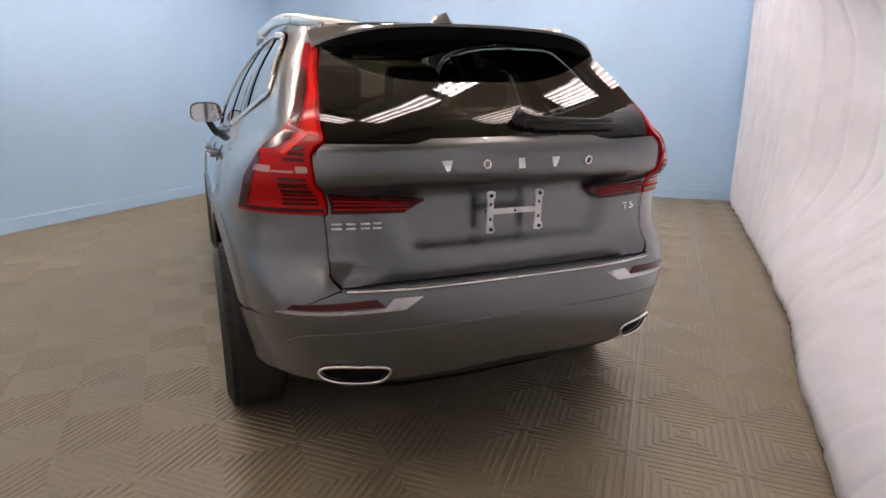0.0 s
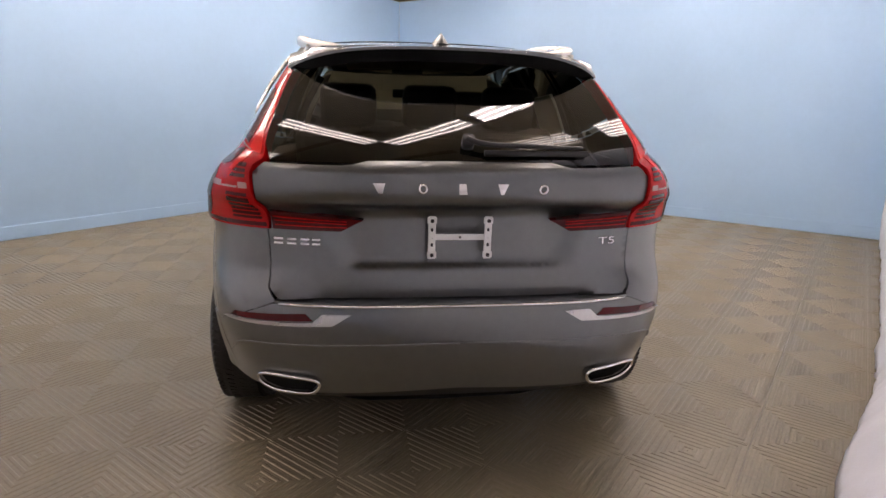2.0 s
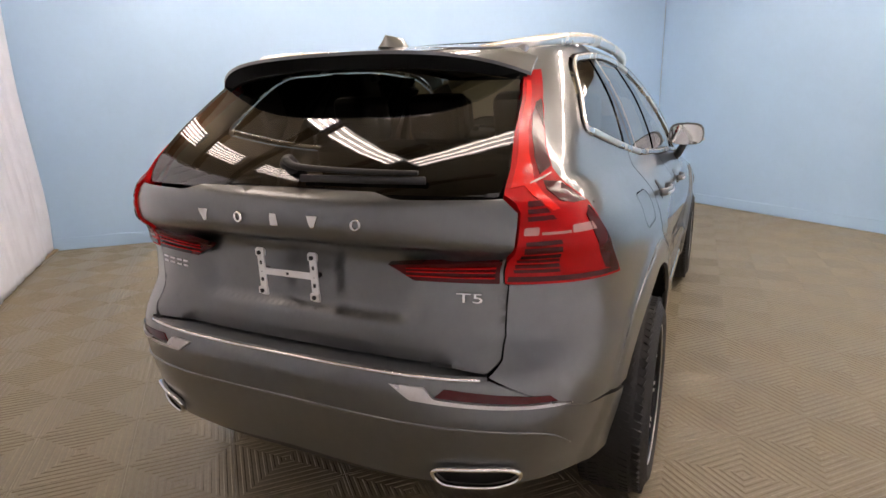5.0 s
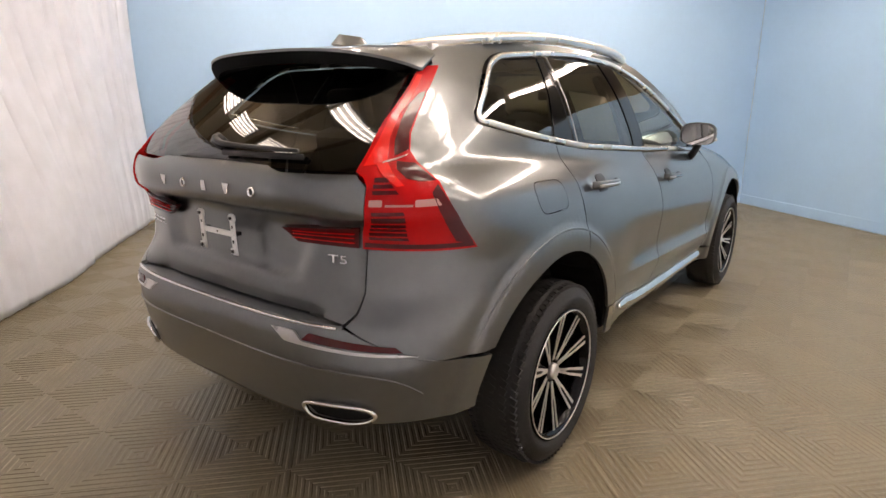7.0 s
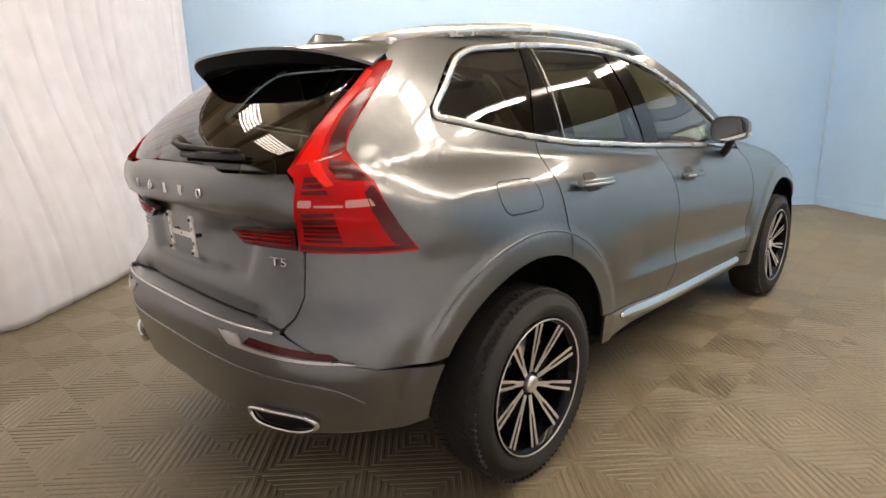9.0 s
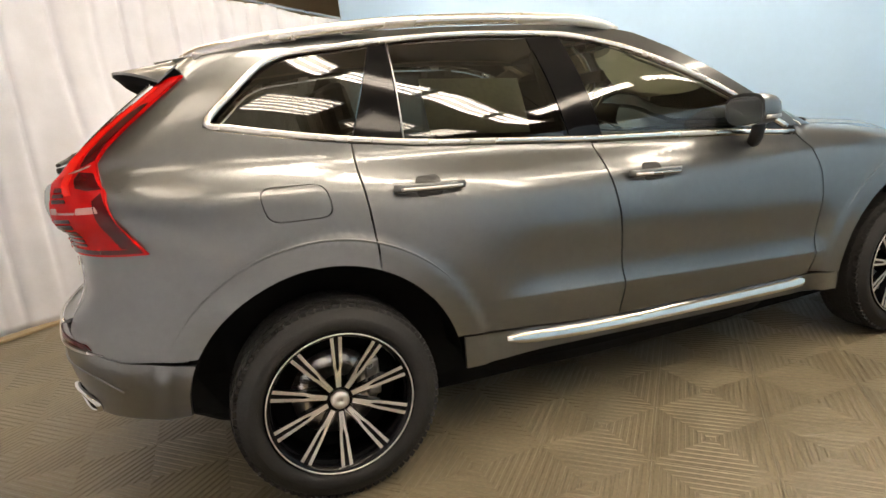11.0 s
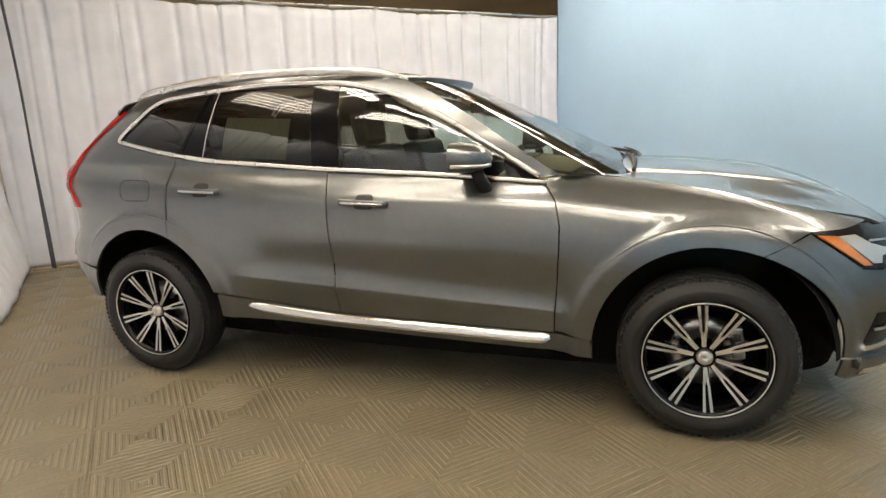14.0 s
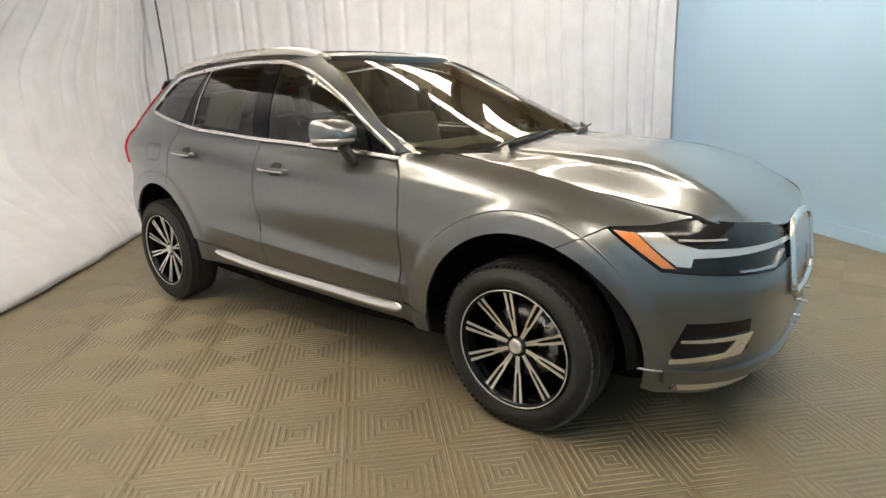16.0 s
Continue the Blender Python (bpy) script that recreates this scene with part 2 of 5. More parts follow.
# -- shapes of the car's skin
def curve(pairs):
    """A smooth function through pairs of (place, value)."""
    xs, ys = [p[0] for p in pairs], [p[1] for p in pairs]
    n = len(xs)
    d = [(ys[i + 1] - ys[i]) / (xs[i + 1] - xs[i]) for i in range(n - 1)]
    m = [d[0]] + [0 if d[i - 1] * d[i] <= 0 else 2 * d[i - 1] * d[i] / (d[i - 1] + d[i]) for i in range(1, n - 1)] + [d[-1]]

    def f(x):
        if x <= xs[0]:
            return ys[0] + m[0] * (x - xs[0])
        if x >= xs[-1]:
            return ys[-1] + m[-1] * (x - xs[-1])
        i = next(j for j in range(n - 1) if x <= xs[j + 1])
        h = xs[i + 1] - xs[i]
        t = (x - xs[i]) / h
        return ((1 + 2 * t) * (1 - t) ** 2 * ys[i] + t * (1 - t) ** 2 * h * m[i] + t * t * (3 - 2 * t) * ys[i + 1] + t * t * (t - 1) * h * m[i + 1])

    return f


def ease(a, b, x):
    t = min(1.0, max(0.0, (x - a) / (b - a)))
    return t * t * (3 - 2 * t)


AXLE_R, AXLE_F, HUB_Z, ARCH = 0.0, 2.866, 0.362, 0.458
REAR_S, FRONT_S, WRAP = -0.2, 2.9, 1.3
side_width = curve([(0.18, 0.83), (0.30, 0.885), (0.42, 0.902), (0.55, 0.915), (0.72, 0.922), (0.84, 0.916), (0.93, 0.900), (1.00, 0.874), (1.05, 0.836), (1.09, 0.792), (1.14, 0.68), (1.18, 0.55)])
rise = curve([(-0.9, 0.085), (-0.2, 0.07), (1.36, 0.0), (2.2, -0.012), (2.6, -0.045), (3.0, -0.10), (3.4, -0.17), (3.9, -0.21)])
gate_x = curve([(0.30, -0.78), (0.66, -0.80), (0.74, -0.80), (0.86, -0.79), (0.97, -0.785), (1.01, -0.80), (1.045, -0.845), (1.09, -0.856), (1.14, -0.845), (1.18, -0.81), (1.22, -0.77)])
bumper_x = curve([(0.25, -0.76), (0.34, -0.84), (0.42, -0.868), (0.52, -0.888), (0.60, -0.894), (0.66, -0.892), (0.70, -0.884), (0.725, -0.865), (0.75, -0.80)])
nose_x = curve([(0.20, 3.60), (0.30, 3.69), (0.42, 3.715), (0.60, 3.71), (0.75, 3.69), (0.87, 3.655), (0.95, 3.57), (1.05, 3.35)])
cabin_width = curve([(1.02, 0.825), (1.10, 0.80), (1.2, 0.778), (1.3, 0.742), (1.4, 0.697), (1.5, 0.635), (1.56, 0.592), (1.62, 0.535)])
cabin_tail = curve([(1.02, -0.88), (1.185, -0.806), (1.5, -0.44), (1.62, -0.27)])
cabin_nose = curve([(1.02, 2.70), (1.10, 2.56), (1.25, 2.25), (1.4, 1.94), (1.5, 1.73), (1.6, 1.50)])
roof_mid = curve([(-0.6, 1.530), (-0.11, 1.590), (0.4, 1.633), (0.9, 1.640), (1.3, 1.622), (1.6, 1.578), (1.9, 1.50)])
hood_mid = curve([(2.3, 1.135), (2.7, 1.122), (3.1, 1.092), (3.35, 1.038), (3.55, 0.945), (3.69, 0.84)])


def corner(w, l, q, n=3):
    """A point of a rounded plan corner, w wide and l long; q from 0 (flank) to 1 (middle)."""
    a = q * math.pi / 2
    r = ((math.cos(a) / w) ** n + (math.sin(a) / l) ** n) ** (-1 / n)
    return r * math.sin(a), r * math.cos(a)


def hub_line(z):
    """Where the plan's rear corner begins: further forward towards the roof."""
    return REAR_S + 0.4 * ease(1.05, 1.4, z)


def boxy(z):
    """How square the rear corners are in plan."""
    return 3.4 + 1.25 * ease(1.06, 1.24, z)


def lower(s, z, tail=gate_x):
    """Body skin: s runs along the flank as x, wraps round both ends, and goes on along the other flank."""
    sign = -1.0
    if s < REAR_S - WRAP:
        s, sign = 2 * (REAR_S - WRAP) - s, 1.0
    if s > FRONT_S + WRAP:
        s, sign = 2 * (FRONT_S + WRAP) - s, 1.0
    lift = rise(max(-0.9, min(3.9, s)))
    w = side_width(z - lift * ease(0.55, 0.95, z))
    if s < 2.45 and z > 1.0:
        # the shoulder runs over into the cabin's side
        c = cabin_width(z) - 0.25 * ease(2.2, 2.45, s)
        d, k = w - c, 0.03 * ease(1.0, 1.07, z)
        w = 0.5 * (w + c + math.sqrt(d * d + k * k))
    # the rear corners draw in towards their foot
    w -= 0.045 * ease(0.62, 0.38, z) * ease(-0.30, -0.75, s) + (0.022 + 0.006 * ease(1.12, 1.22, z)) * ease(0.4, -0.5, s) + 0.03 * ease(1.02, 0.88, z) * ease(-0.1, -0.5, s)
    start = hub_line(z)
    if s < start:
        q = (start - s) / (start - REAR_S + WRAP)
        end = tail(z) if z < 1.185 else cabin_tail(z)
        if tail is gate_x and z < 0.82:
            # the corner swells out to meet the bumper
            end += (bumper_x(min(z, 0.69)) - end) * ease(0.60, 0.46, q) * ease(0.82, 0.68, z)
        dx, y = corner(w, start - end - 0.008, q, boxy(z))
        x = start - dx
    elif s > FRONT_S:
        dx, y = corner(w, nose_x(z) - FRONT_S, (s - FRONT_S) / WRAP)
        x = FRONT_S + dx
    else:
        x, y = s, w
    # flared arches and the hollow along the foot of the doors
    for ax in (AXLE_R, AXLE_F):
        r = math.hypot(x - ax, z - HUB_Z)
        y += 0.013 * ease(0.585, 0.535, r) * ease(1.0, 0.9, z) * ease(0.35, 0.45, y)
    if 0.4 < x < 2.5:
        u, a = z - (0.604 - 0.05 * (x - 0.56)), ease(0.52, 0.85, x) * ease(2.36, 2.24, x)
        y -= a * (0.022 * (ease(0.28, 0.09, u) if u > 0.09 else 1 - (1 - u / 0.09) ** 2) if u > 0 else 0.03 * ease(0.0, 0.16, -u))
    return x, sign * y, z


def bumper(s, z):
    return lower(s, z, bumper_x)


def rear_pane(y, z):
    """Rear window: raked, gently bowed across."""
    return cabin_tail(z) + 0.004 + 0.20 * y * y, y, z


def along(x, z):
    """The first coordinate of lower() for a place x on the flank."""
    a, b = REAR_S - WRAP, 2.9
    for _ in range(40):
        m = (a + b) / 2
        a, b = (m, b) if lower(m, z)[0] < x else (a, m)
    return (a + b) / 2, z


def fender_skin(s, v):
    """The body skin with v running along the falling line of the bonnet."""
    return lower(s, v + rise(s) * ease(0.5, 0.9, v))


def flank(x, z):
    """Cabin side."""
    w, tail, nose = cabin_width(z) - 0.028 * ease(0.4, -0.5, x), cabin_tail(z), cabin_nose(z)
    c = hub_line(z)
    d = (c - x) / (c - tail) if x < c else (x - nose + 0.6) / 0.6 if x > nose - 0.6 else 0.0
    k = boxy(z) if x < c else 4
    return x, -w * max(0.0, 1 - max(0.0, d) ** k) ** (1 / k), z


def screen(q, z):
    """Windscreen band: q from -1 (one pillar) through 0 (middle) to 1."""
    dx, y = corner(cabin_width(z), 0.6, 1 - abs(q), 4)
    return cabin_nose(z) - 0.6 + dx, math.copysign(y, q), z


def hatch(q, z):
    """Band of the rear window, as screen()."""
    c = hub_line(z)
    dx, y = corner(cabin_width(z), c - cabin_tail(z), 1 - abs(q), boxy(z))
    return c - dx, math.copysign(y, q), z


def roof(x, y):
    return x, y, roof_mid(x) - 0.018 * (y / 0.56) ** 2 - 0.020 * (y / 0.56) ** 6


hood_edge = curve([(2.32, 1.108), (2.6, 1.078), (2.9, 1.033), (3.08, 0.995), (3.18, 0.975), (3.27, 0.952), (3.45, 0.909), (3.7, 0.84)])


def bonnet(x, y):
    def pressed(a):
        fold = 0.016 * ease(0.50, 0.44, a) * ease(3.6, 3.2, x)
        return hood_mid(x) - 0.016 - 0.045 * (a / 0.68) ** 2 - 0.065 * ease(0.42, 0.72, a) * ease(3.2, 3.55, x) + fold

    a = abs(y)
    # the flanks run over into the fenders
    return x, y, pressed(a) + ease(0.45, 0.72, a) * ease(3.62, 3.45, x) * (hood_edge(x) - 0.001 - pressed(0.72))
# -- end of shapes


# ---- the booth ----
CORNER_AB, END_A = Vector((7.374, -0.248)), Vector((1.49, 5.25))
CORNER_CD, END_D = Vector((-3.30, 0.80)), Vector((2.97, -5.43))
WALL_TOP, CLOTH_TOP = 2.955, 2.70


def wall(name, a, b, top, thick, mat, label):
    """An upright slab from a to b, standing outwards of that line."""
    d = (b - a).normalized()
    n = Vector((d.y, -d.x))
    if n.dot((a + b) / 2 - Vector((2, 0))) < 0:
        n = -n
    mid = (a + b) / 2 + n * thick / 2
    m = pose(mid.x, mid.y, top / 2, 0, 0, math.degrees(math.atan2(d.y, d.x)))
    ob = part(name, box(bmesh.new(), ((b - a).length, thick, top), m, 0.003), mat)
    return tagged(ob, label, "wall", kind="structure"), d, n


dir_a = (END_A - CORNER_AB).normalized()
dir_b = (END_D - CORNER_AB).normalized()
wall_a, _, out_a = wall("wall_1", CORNER_AB, END_A, WALL_TOP, 0.10, BLUE, "light blue painted smooth partition wall")
wall_b, _, out_b = wall("wall_2", CORNER_AB + dir_b * 0.003, END_D + dir_b * 0.5, WALL_TOP, 0.10, BLUE, "light blue painted smooth partition wall")


def baseboard(a, b, out, name):
    mid, d = (a + b) / 2 - out * 0.0075, (b - a).normalized()
    turn = math.degrees(math.atan2(d.y, d.x))
    ob = part(name, box(bmesh.new(), ((b - a).length, 0.015, 0.13), pose(mid.x, mid.y, 0.065, 0, 0, turn), 0.004), BLUE)
    tagged(ob, "light blue painted skirting board", "baseboard", kind="structure")


baseboard(CORNER_AB + dir_a * 0.015, END_A, out_a, "baseboard_1")
baseboard(CORNER_AB + dir_b * 0.015, END_D + dir_b * 0.5, out_b, "baseboard_2")


def curtain(name, a, b, bulge, hem, label, seed, mat=CLOTH, reach=0.9):
    """Hanging cloth from a to b in soft folds; bulge(u): how far it swells outwards above its hem, u metres from a."""
    length, d = (b - a).length, (b - a).normalized()
    n = Vector((d.y, -d.x))
    if n.dot((a + b) / 2 - Vector((2, 0))) < 0:
        n = -n
    cols, rows = int(length / 0.016), 26
    rnd = random.Random(int(seed))
    folds, at = [], 0.08
    while at < length:
        folds.append((at, rnd.uniform(0.025, 0.07), rnd.uniform(0.014, 0.036), rnd.uniform(-0.03, 0.03), rnd.uniform(0.2, 1.2)))
        at += rnd.uniform(0.10, 0.42)
    verts, faces = [], []
    for i in range(cols + 1):
        u = length * i / cols
        for j in range(rows + 1):
            z = 0.02 + (CLOTH_TOP - 0.02) * (j / rows) ** 1.2
            ripple = 0.030 * noise.noise((u * 2.6, z * 0.16, seed)) + 0.014 * noise.noise((u * 7.5, z * 0.35, seed + 5)) + 0.02 * noise.noise((u * 1.2, z * 0.9, seed + 9))
            ripple *= (1.0 + 0.5 * ease(1.2, 0.0, z)) * (0.4 + 0.6 * ease(0.0, 0.35, z))
            ripple += sum(d_ * math.exp(-((u - c_ - s_ * (z - 1.2)) / w_) ** 2) * (0.25 + 0.75 * ease(0.1, e_ + 0.6, z)) for c_, d_, w_, s_, e_ in folds if abs(u - c_) < 0.25)
            o = bulge(u) * ease(0.0, 0.95, z) * (1 - 0.85 * ease(1.55, 2.5, z)) + hem(u) * ease(reach, 0.0, z) + ripple
            sag = -0.03 * abs(math.sin(u * 2.4 + seed)) * ease(2.3, CLOTH_TOP, z)
            p = a + d * u + n * o
            verts.append((p.x, p.y, z + sag))
    for i in range(cols):
        for j in range(rows):
            k = i * (rows + 1) + j
            faces.append((k, k + rows + 1, k + rows + 2, k + 1))
    ob = mesh_object(name, verts, faces, mat, smooth=True)
    mod = ob.modifiers.new("cloth", "SOLIDIFY")
    mod.thickness = 0.005
    return tagged(ob, label, "curtain")


flat_line = curve([(0, 0.0), (10, 0.0)])
trail = curve([(0, 0.0), (2.0, 0.0), (2.5, -0.10), (2.95, -0.42), (3.8, -0.42), (4.7, -0.29), (6.2, -0.13), (6.6, -0.08)])
swell = curve([(0, 0.12), (0.9, 0.2), (1.23, 0.30), (2.38, 0.78), (2.9, 1.18), (3.2, 1.12), (4.5, 0.68), (5.14, 0.5), (5.6, 0.3), (6.3, 0.08), (7.0, 0.0), (9.0, 0.0)])
tuck = curve([(0, 0.05), (1.2, -0.04), (2.4, -0.09), (3.4, -0.06), (4.4, 0.03), (6.0, 0.03), (9.0, 0.0)])
along_c = (END_A - CORNER_CD).normalized()
curtain("curtain", CORNER_CD - along_c * 0.12, END_A - along_c * 0.02, flat_line, trail, "white cloth curtain hanging in soft folds beside the blue wall", 3.0, reach=2.3)
curtain("curtain", CORNER_CD, END_D, swell, tuck, "white cloth curtain billowing outwards above its hem", 11.0)

along_d = (END_D - CORNER_CD).normalized()
# dark strip stands in for the shade in the fold where the curtains meet
strip_at = CORNER_CD + along_d * 0.10 + along_c * 0.16
curtain("fold_shade_strip", strip_at, strip_at + along_c * 0.05 + along_d * 0.08, flat_line, flat_line, "dark strip for the shaded fold in the curtain corner", 21.0, FOLD_SHADE)


# ---- car ----
car = new("car")
tagged(car, "dark grey metallic five-door sport utility car, doors shut, no number plate", "car")


def both(name, f, outline, mat, **more):
    """The same panel on both flanks."""
    return patch(name, f, outline, mat, car, **more), patch(name, f, outline, mat, car, flip=True, **more)


def arch_line(ax, a0, a1, r=ARCH, k=18):
    return [(ax + r * math.cos(radians(a0 + (a1 - a0) * i / k)), HUB_Z + 0.012 + r * math.sin(radians(a0 + (a1 - a0) * i / k))) for i in range(k + 1)]


belt = curve([(-0.3, 1.32), (-0.10, 1.279), (0.10, 1.243), (0.40, 1.202), (0.70, 1.180), (1.08, 1.153), (1.56, 1.130), (1.87, 1.112), (2.2, 1.086)])
crown = curve([(-0.27, 1.305), (-0.20, 1.377), (-0.12, 1.447), (-0.06, 1.492), (0.0, 1.517), (0.18, 1.537), (0.38, 1.555), (0.70, 1.570), (1.04, 1.560), (1.17, 1.547), (1.34, 1.508), (1.46, 1.470), (1.60, 1.410), (1.75, 1.338), (1.9, 1.252), (2.04, 1.170), (2.2, 1.078)])
G = 0.003
SILL = 0.30


def seam_b(z):
    """x of the joint between the doors."""
    return 1.172 - 0.16 * max(0, z - 0.55) ** 2 - 0.06 * max(0, z - 1.0)


rear_cut = [(0.165, 1.25), (0.168, 1.113), (0.178, 1.0), (0.188, 0.84)]
front_cut = [(2.20, 1.075), (2.245, 1.0), (2.268, 0.90), (2.268, 0.80), (2.258, 0.63), (2.246, 0.42)]


def shoulder(x):
    return belt(x) - 0.028



def mirrored(half, mid):
    """Closes an outline that starts and ends at the middle line s = mid."""
    return half + [(2 * mid - a, b) for a, b in reversed(half) if abs(a - mid) > 1e-6]


REAR_MID, FRONT_MID = REAR_S - WRAP, FRONT_S + WRAP

# body side: quarter panel, rear pillar, roof edge and front pillar in one pressing
lamp_outer = [(-0.600, 1.470), (-0.666, 1.385), (-0.690, 1.323), (-0.697, 1.264), (-0.686, 1.217), (-0.657, 1.187), (-0.589, 1.133), (-0.542, 1.037), (-0.475, 0.943)]
lamp_inner = [(-0.785, 0.943), (-0.786, 1.127), (-0.797, 1.147), (-0.822, 1.163), (-0.807, 1.222), (-0.796, 1.296), (-0.768, 1.354), (-0.730, 1.41), (-0.688, 1.464)]
window_x = (0.165, 0.0, -0.12, -0.22)
side = [(0.184, 0.85), (0.174, 1.0), (0.163, 1.113)] + [along(x, belt(x) - 0.026) for x in window_x]
side += [along(x, z) for x, z in ((-0.262, 1.285), (-0.292, 1.300), (-0.285, 1.330), (-0.21, 1.402), (-0.135, 1.470), (-0.09, 1.503))]
side += [along(x, crown(x) + 0.022) for x in (-0.03, 0.04, 0.18, 0.45, 0.8, 1.04, 1.2, 1.34, 1.46, 1.6, 1.75, 1.9, 2.04)] + [(2.185, 1.10), (2.25, 1.108), (2.16, 1.165), (1.83, 1.375), (1.64, 1.485), (1.48, 1.56)]
side += [(1.34, 1.592), (1.04, 1.612), (0.6, 1.612), (0.18, 1.596)] + [along(x, z) for x, z in ((-0.12, 1.568), (-0.28, 1.550), (-0.40, 1.528))] + [(-0.692, 1.476)] + lamp_outer
side += [(-0.774, 0.938), (-0.785, 0.807), (-0.81, 0.755), (-0.85, 0.715), (-0.69, 0.637), (-0.605, 0.609), (-0.44, 0.595)] + arch_line(AXLE_R, 151, 66, k=16)
fuel_lid = rounded([(-0.164, 1.098), (0.05, 1.093), (0.066, 0.985), (-0.145, 0.985)], 0.045)
both("body_side", lower, side, PAINT, holes=[fuel_lid], step=(0.03, 0.014))
both("fuel_lid", lower, rounded([(-0.161, 1.095), (0.047, 1.090), (0.063, 0.988), (-0.142, 0.988)], 0.043), PAINT, step=0.03)

# doors
def scallop(u):
    """A line along the hollow in the doors, u above its edge."""
    return [(0.50 + 0.02 * i, 0.604 - 0.05 * (0.02 * i - 0.06) + u) for i in range(95)]


door_folds = [scallop(u) for u in (-0.004, 0.004)]
rear_door = [(0.170, 1.113), (0.170, belt(0.17) - 0.026)] + [(x, belt(x) - 0.026) for x in (0.4, 0.7, 1.0)] + [(seam_b(z) - G, z) for z in (1.128, 1.04, 0.95, 0.86, 0.7, 0.59, 0.5, 0.425)]
rear_door += [(0.9, 0.445), (0.466, 0.50)] + arch_line(AXLE_R, 16, 66, k=10) + [(0.190, 0.85), (0.180, 1.0)]
both("rear_door", lower, rear_door, PAINT, step=(0.04, 0.013), folds=door_folds)
front_door = [(seam_b(z) + G, z) for z in (0.425, 0.5, 0.59, 0.7, 0.86, 0.95, 1.04, 1.122)] + [(x, belt(x) - 0.026) for x in (1.3, 1.6, 1.9, 2.1)] + [(2.19, 1.062)]
front_door += [(2.24, 1.0), (2.262, 0.90), (2.262, 0.80), (2.252, 0.63), (2.240, 0.41), (1.7, 0.415)]
both("front_door", lower, front_door, PAINT, step=(0.04, 0.013), folds=door_folds)
sill = [(0.47, 0.365), (0.8, 0.352), (1.6, 0.328), (2.41, 0.312), (2.40, 0.402), (1.7, 0.409), (1.17, 0.42), (0.9, 0.439), (0.464, 0.493)]
both("sill_panel", lower, sill, PAINT, step=0.04)
for flip in (False, True):
    trim = [Vector(lower(x, z)) + Vector((0, -0.008, 0)) for x, z in swept([(0.64, 0.44), (0.85, 0.412), (1.17, 0.394), (1.7, 0.383), (2.1, 0.376), (2.23, 0.384)], 6)]
    bar("sill_trim", trim, (0.016, 0.027), CHROME, car, "bright chrome strip along the sill", up=(0, 0.55, 1), taper=lambda t: 0.35 + 0.65 * min(1, 9 * t, 12 * (1 - t)), flip=flip)

def foremost(x, z):
    """The first coordinate of lower() for a place x round the nose."""
    a, b = 2.0, FRONT_MID
    for _ in range(40):
        m = (a + b) / 2
        a, b = (m, b) if lower(m, z)[0] < x else (a, m)
    return (a + b) / 2


for flip in (False, True):
    for ax, a0, a1 in ((AXLE_R, 38, 150), (AXLE_F, 30, 142)):
        bead = []
        for i in range(25):
            a = radians(a0 + (a1 - a0) * i / 24)
            x, z = ax + 0.563 * math.cos(a), HUB_Z + 0.553 * math.sin(a)
            s = along(x, z)[0] if ax == AXLE_R else foremost(x, z)
            bead.append(Vector(lower(s, z)))
        bar("arch_crease", bead, (0.0045, 0.003), PAINT, car, up=(0, 1, 0), taper=lambda t: min(1, 0.1 + 6 * t, 0.1 + 6 * (1 - t)), flip=flip, sides=8)

# front fenders
fender = [(2.247, 0.42), (2.258, 0.63), (2.268, 0.80), (2.268, 0.90), (2.246, 1.0), (2.200, 1.066), (2.21, 1.095), (2.32, 1.108), (2.6, 1.078), (2.9, 1.033), (3.1, 0.995), (3.3, 0.952), (3.47, 0.91), (3.33, 0.893), (3.192, 0.888)]
fender += arch_line(AXLE_F, 69, 189, k=20) + [(2.41, 0.40)]


def to_fender(s, z):
    """The second coordinate of fender_skin at height z."""
    v = z
    for _ in range(12):
        v = z - rise(s) * ease(0.5, 0.9, v)
    return s, v


both("fender", fender_skin, [to_fender(a, b) for a, b in fine(fender, 0.03)], PAINT, step=(0.028, 0.012))

# tailgate with the hollow for the plate
def hollow(s, z):
    a = abs(s - REAR_MID)
    return -0.030 * ease(0.57, 0.47, a + 0.55 * (0.94 - z)) * ease(0.815, 0.835, z) * ease(1.03, 1.0, z)


gate = [(REAR_MID, 0.7195), (-1.2, 0.7195), (-0.93, 0.7185), (-0.856, 0.7205), (-0.8135, 0.757), (-0.7885, 0.807), (-0.778, 0.935), (-0.7885, 0.943), (-0.790, 1.127), (-0.824, 1.160), (-1.07, 1.157), (-1.10, 1.160), (-1.15, 1.172), (REAR_MID, 1.174)]
tailgate = patch("tailgate", lower, mirrored(gate, REAR_MID), PAINT, car, step=(0.03, 0.010), shape=hollow)
glass = [(-0.600, 1.163), (-0.26, 1.163), (-0.235, 1.166), (-0.20, 1.177), (0.20, 1.177), (0.235, 1.166), (0.26, 1.163), (0.600, 1.163)]
glass += [(0.615, 1.22), (0.598, 1.31), (0.580, 1.37), (0.564, 1.42), (0.545, 1.47), (0.40, 1.50), (-0.40, 1.50), (-0.545, 1.47), (-0.564, 1.42), (-0.580, 1.37), (-0.598, 1.31), (-0.615, 1.22)]
patch("rear_window", rear_pane, glass, DARK_GLASS, car, depth=0.004, step=0.04, label="dark tinted rear window")

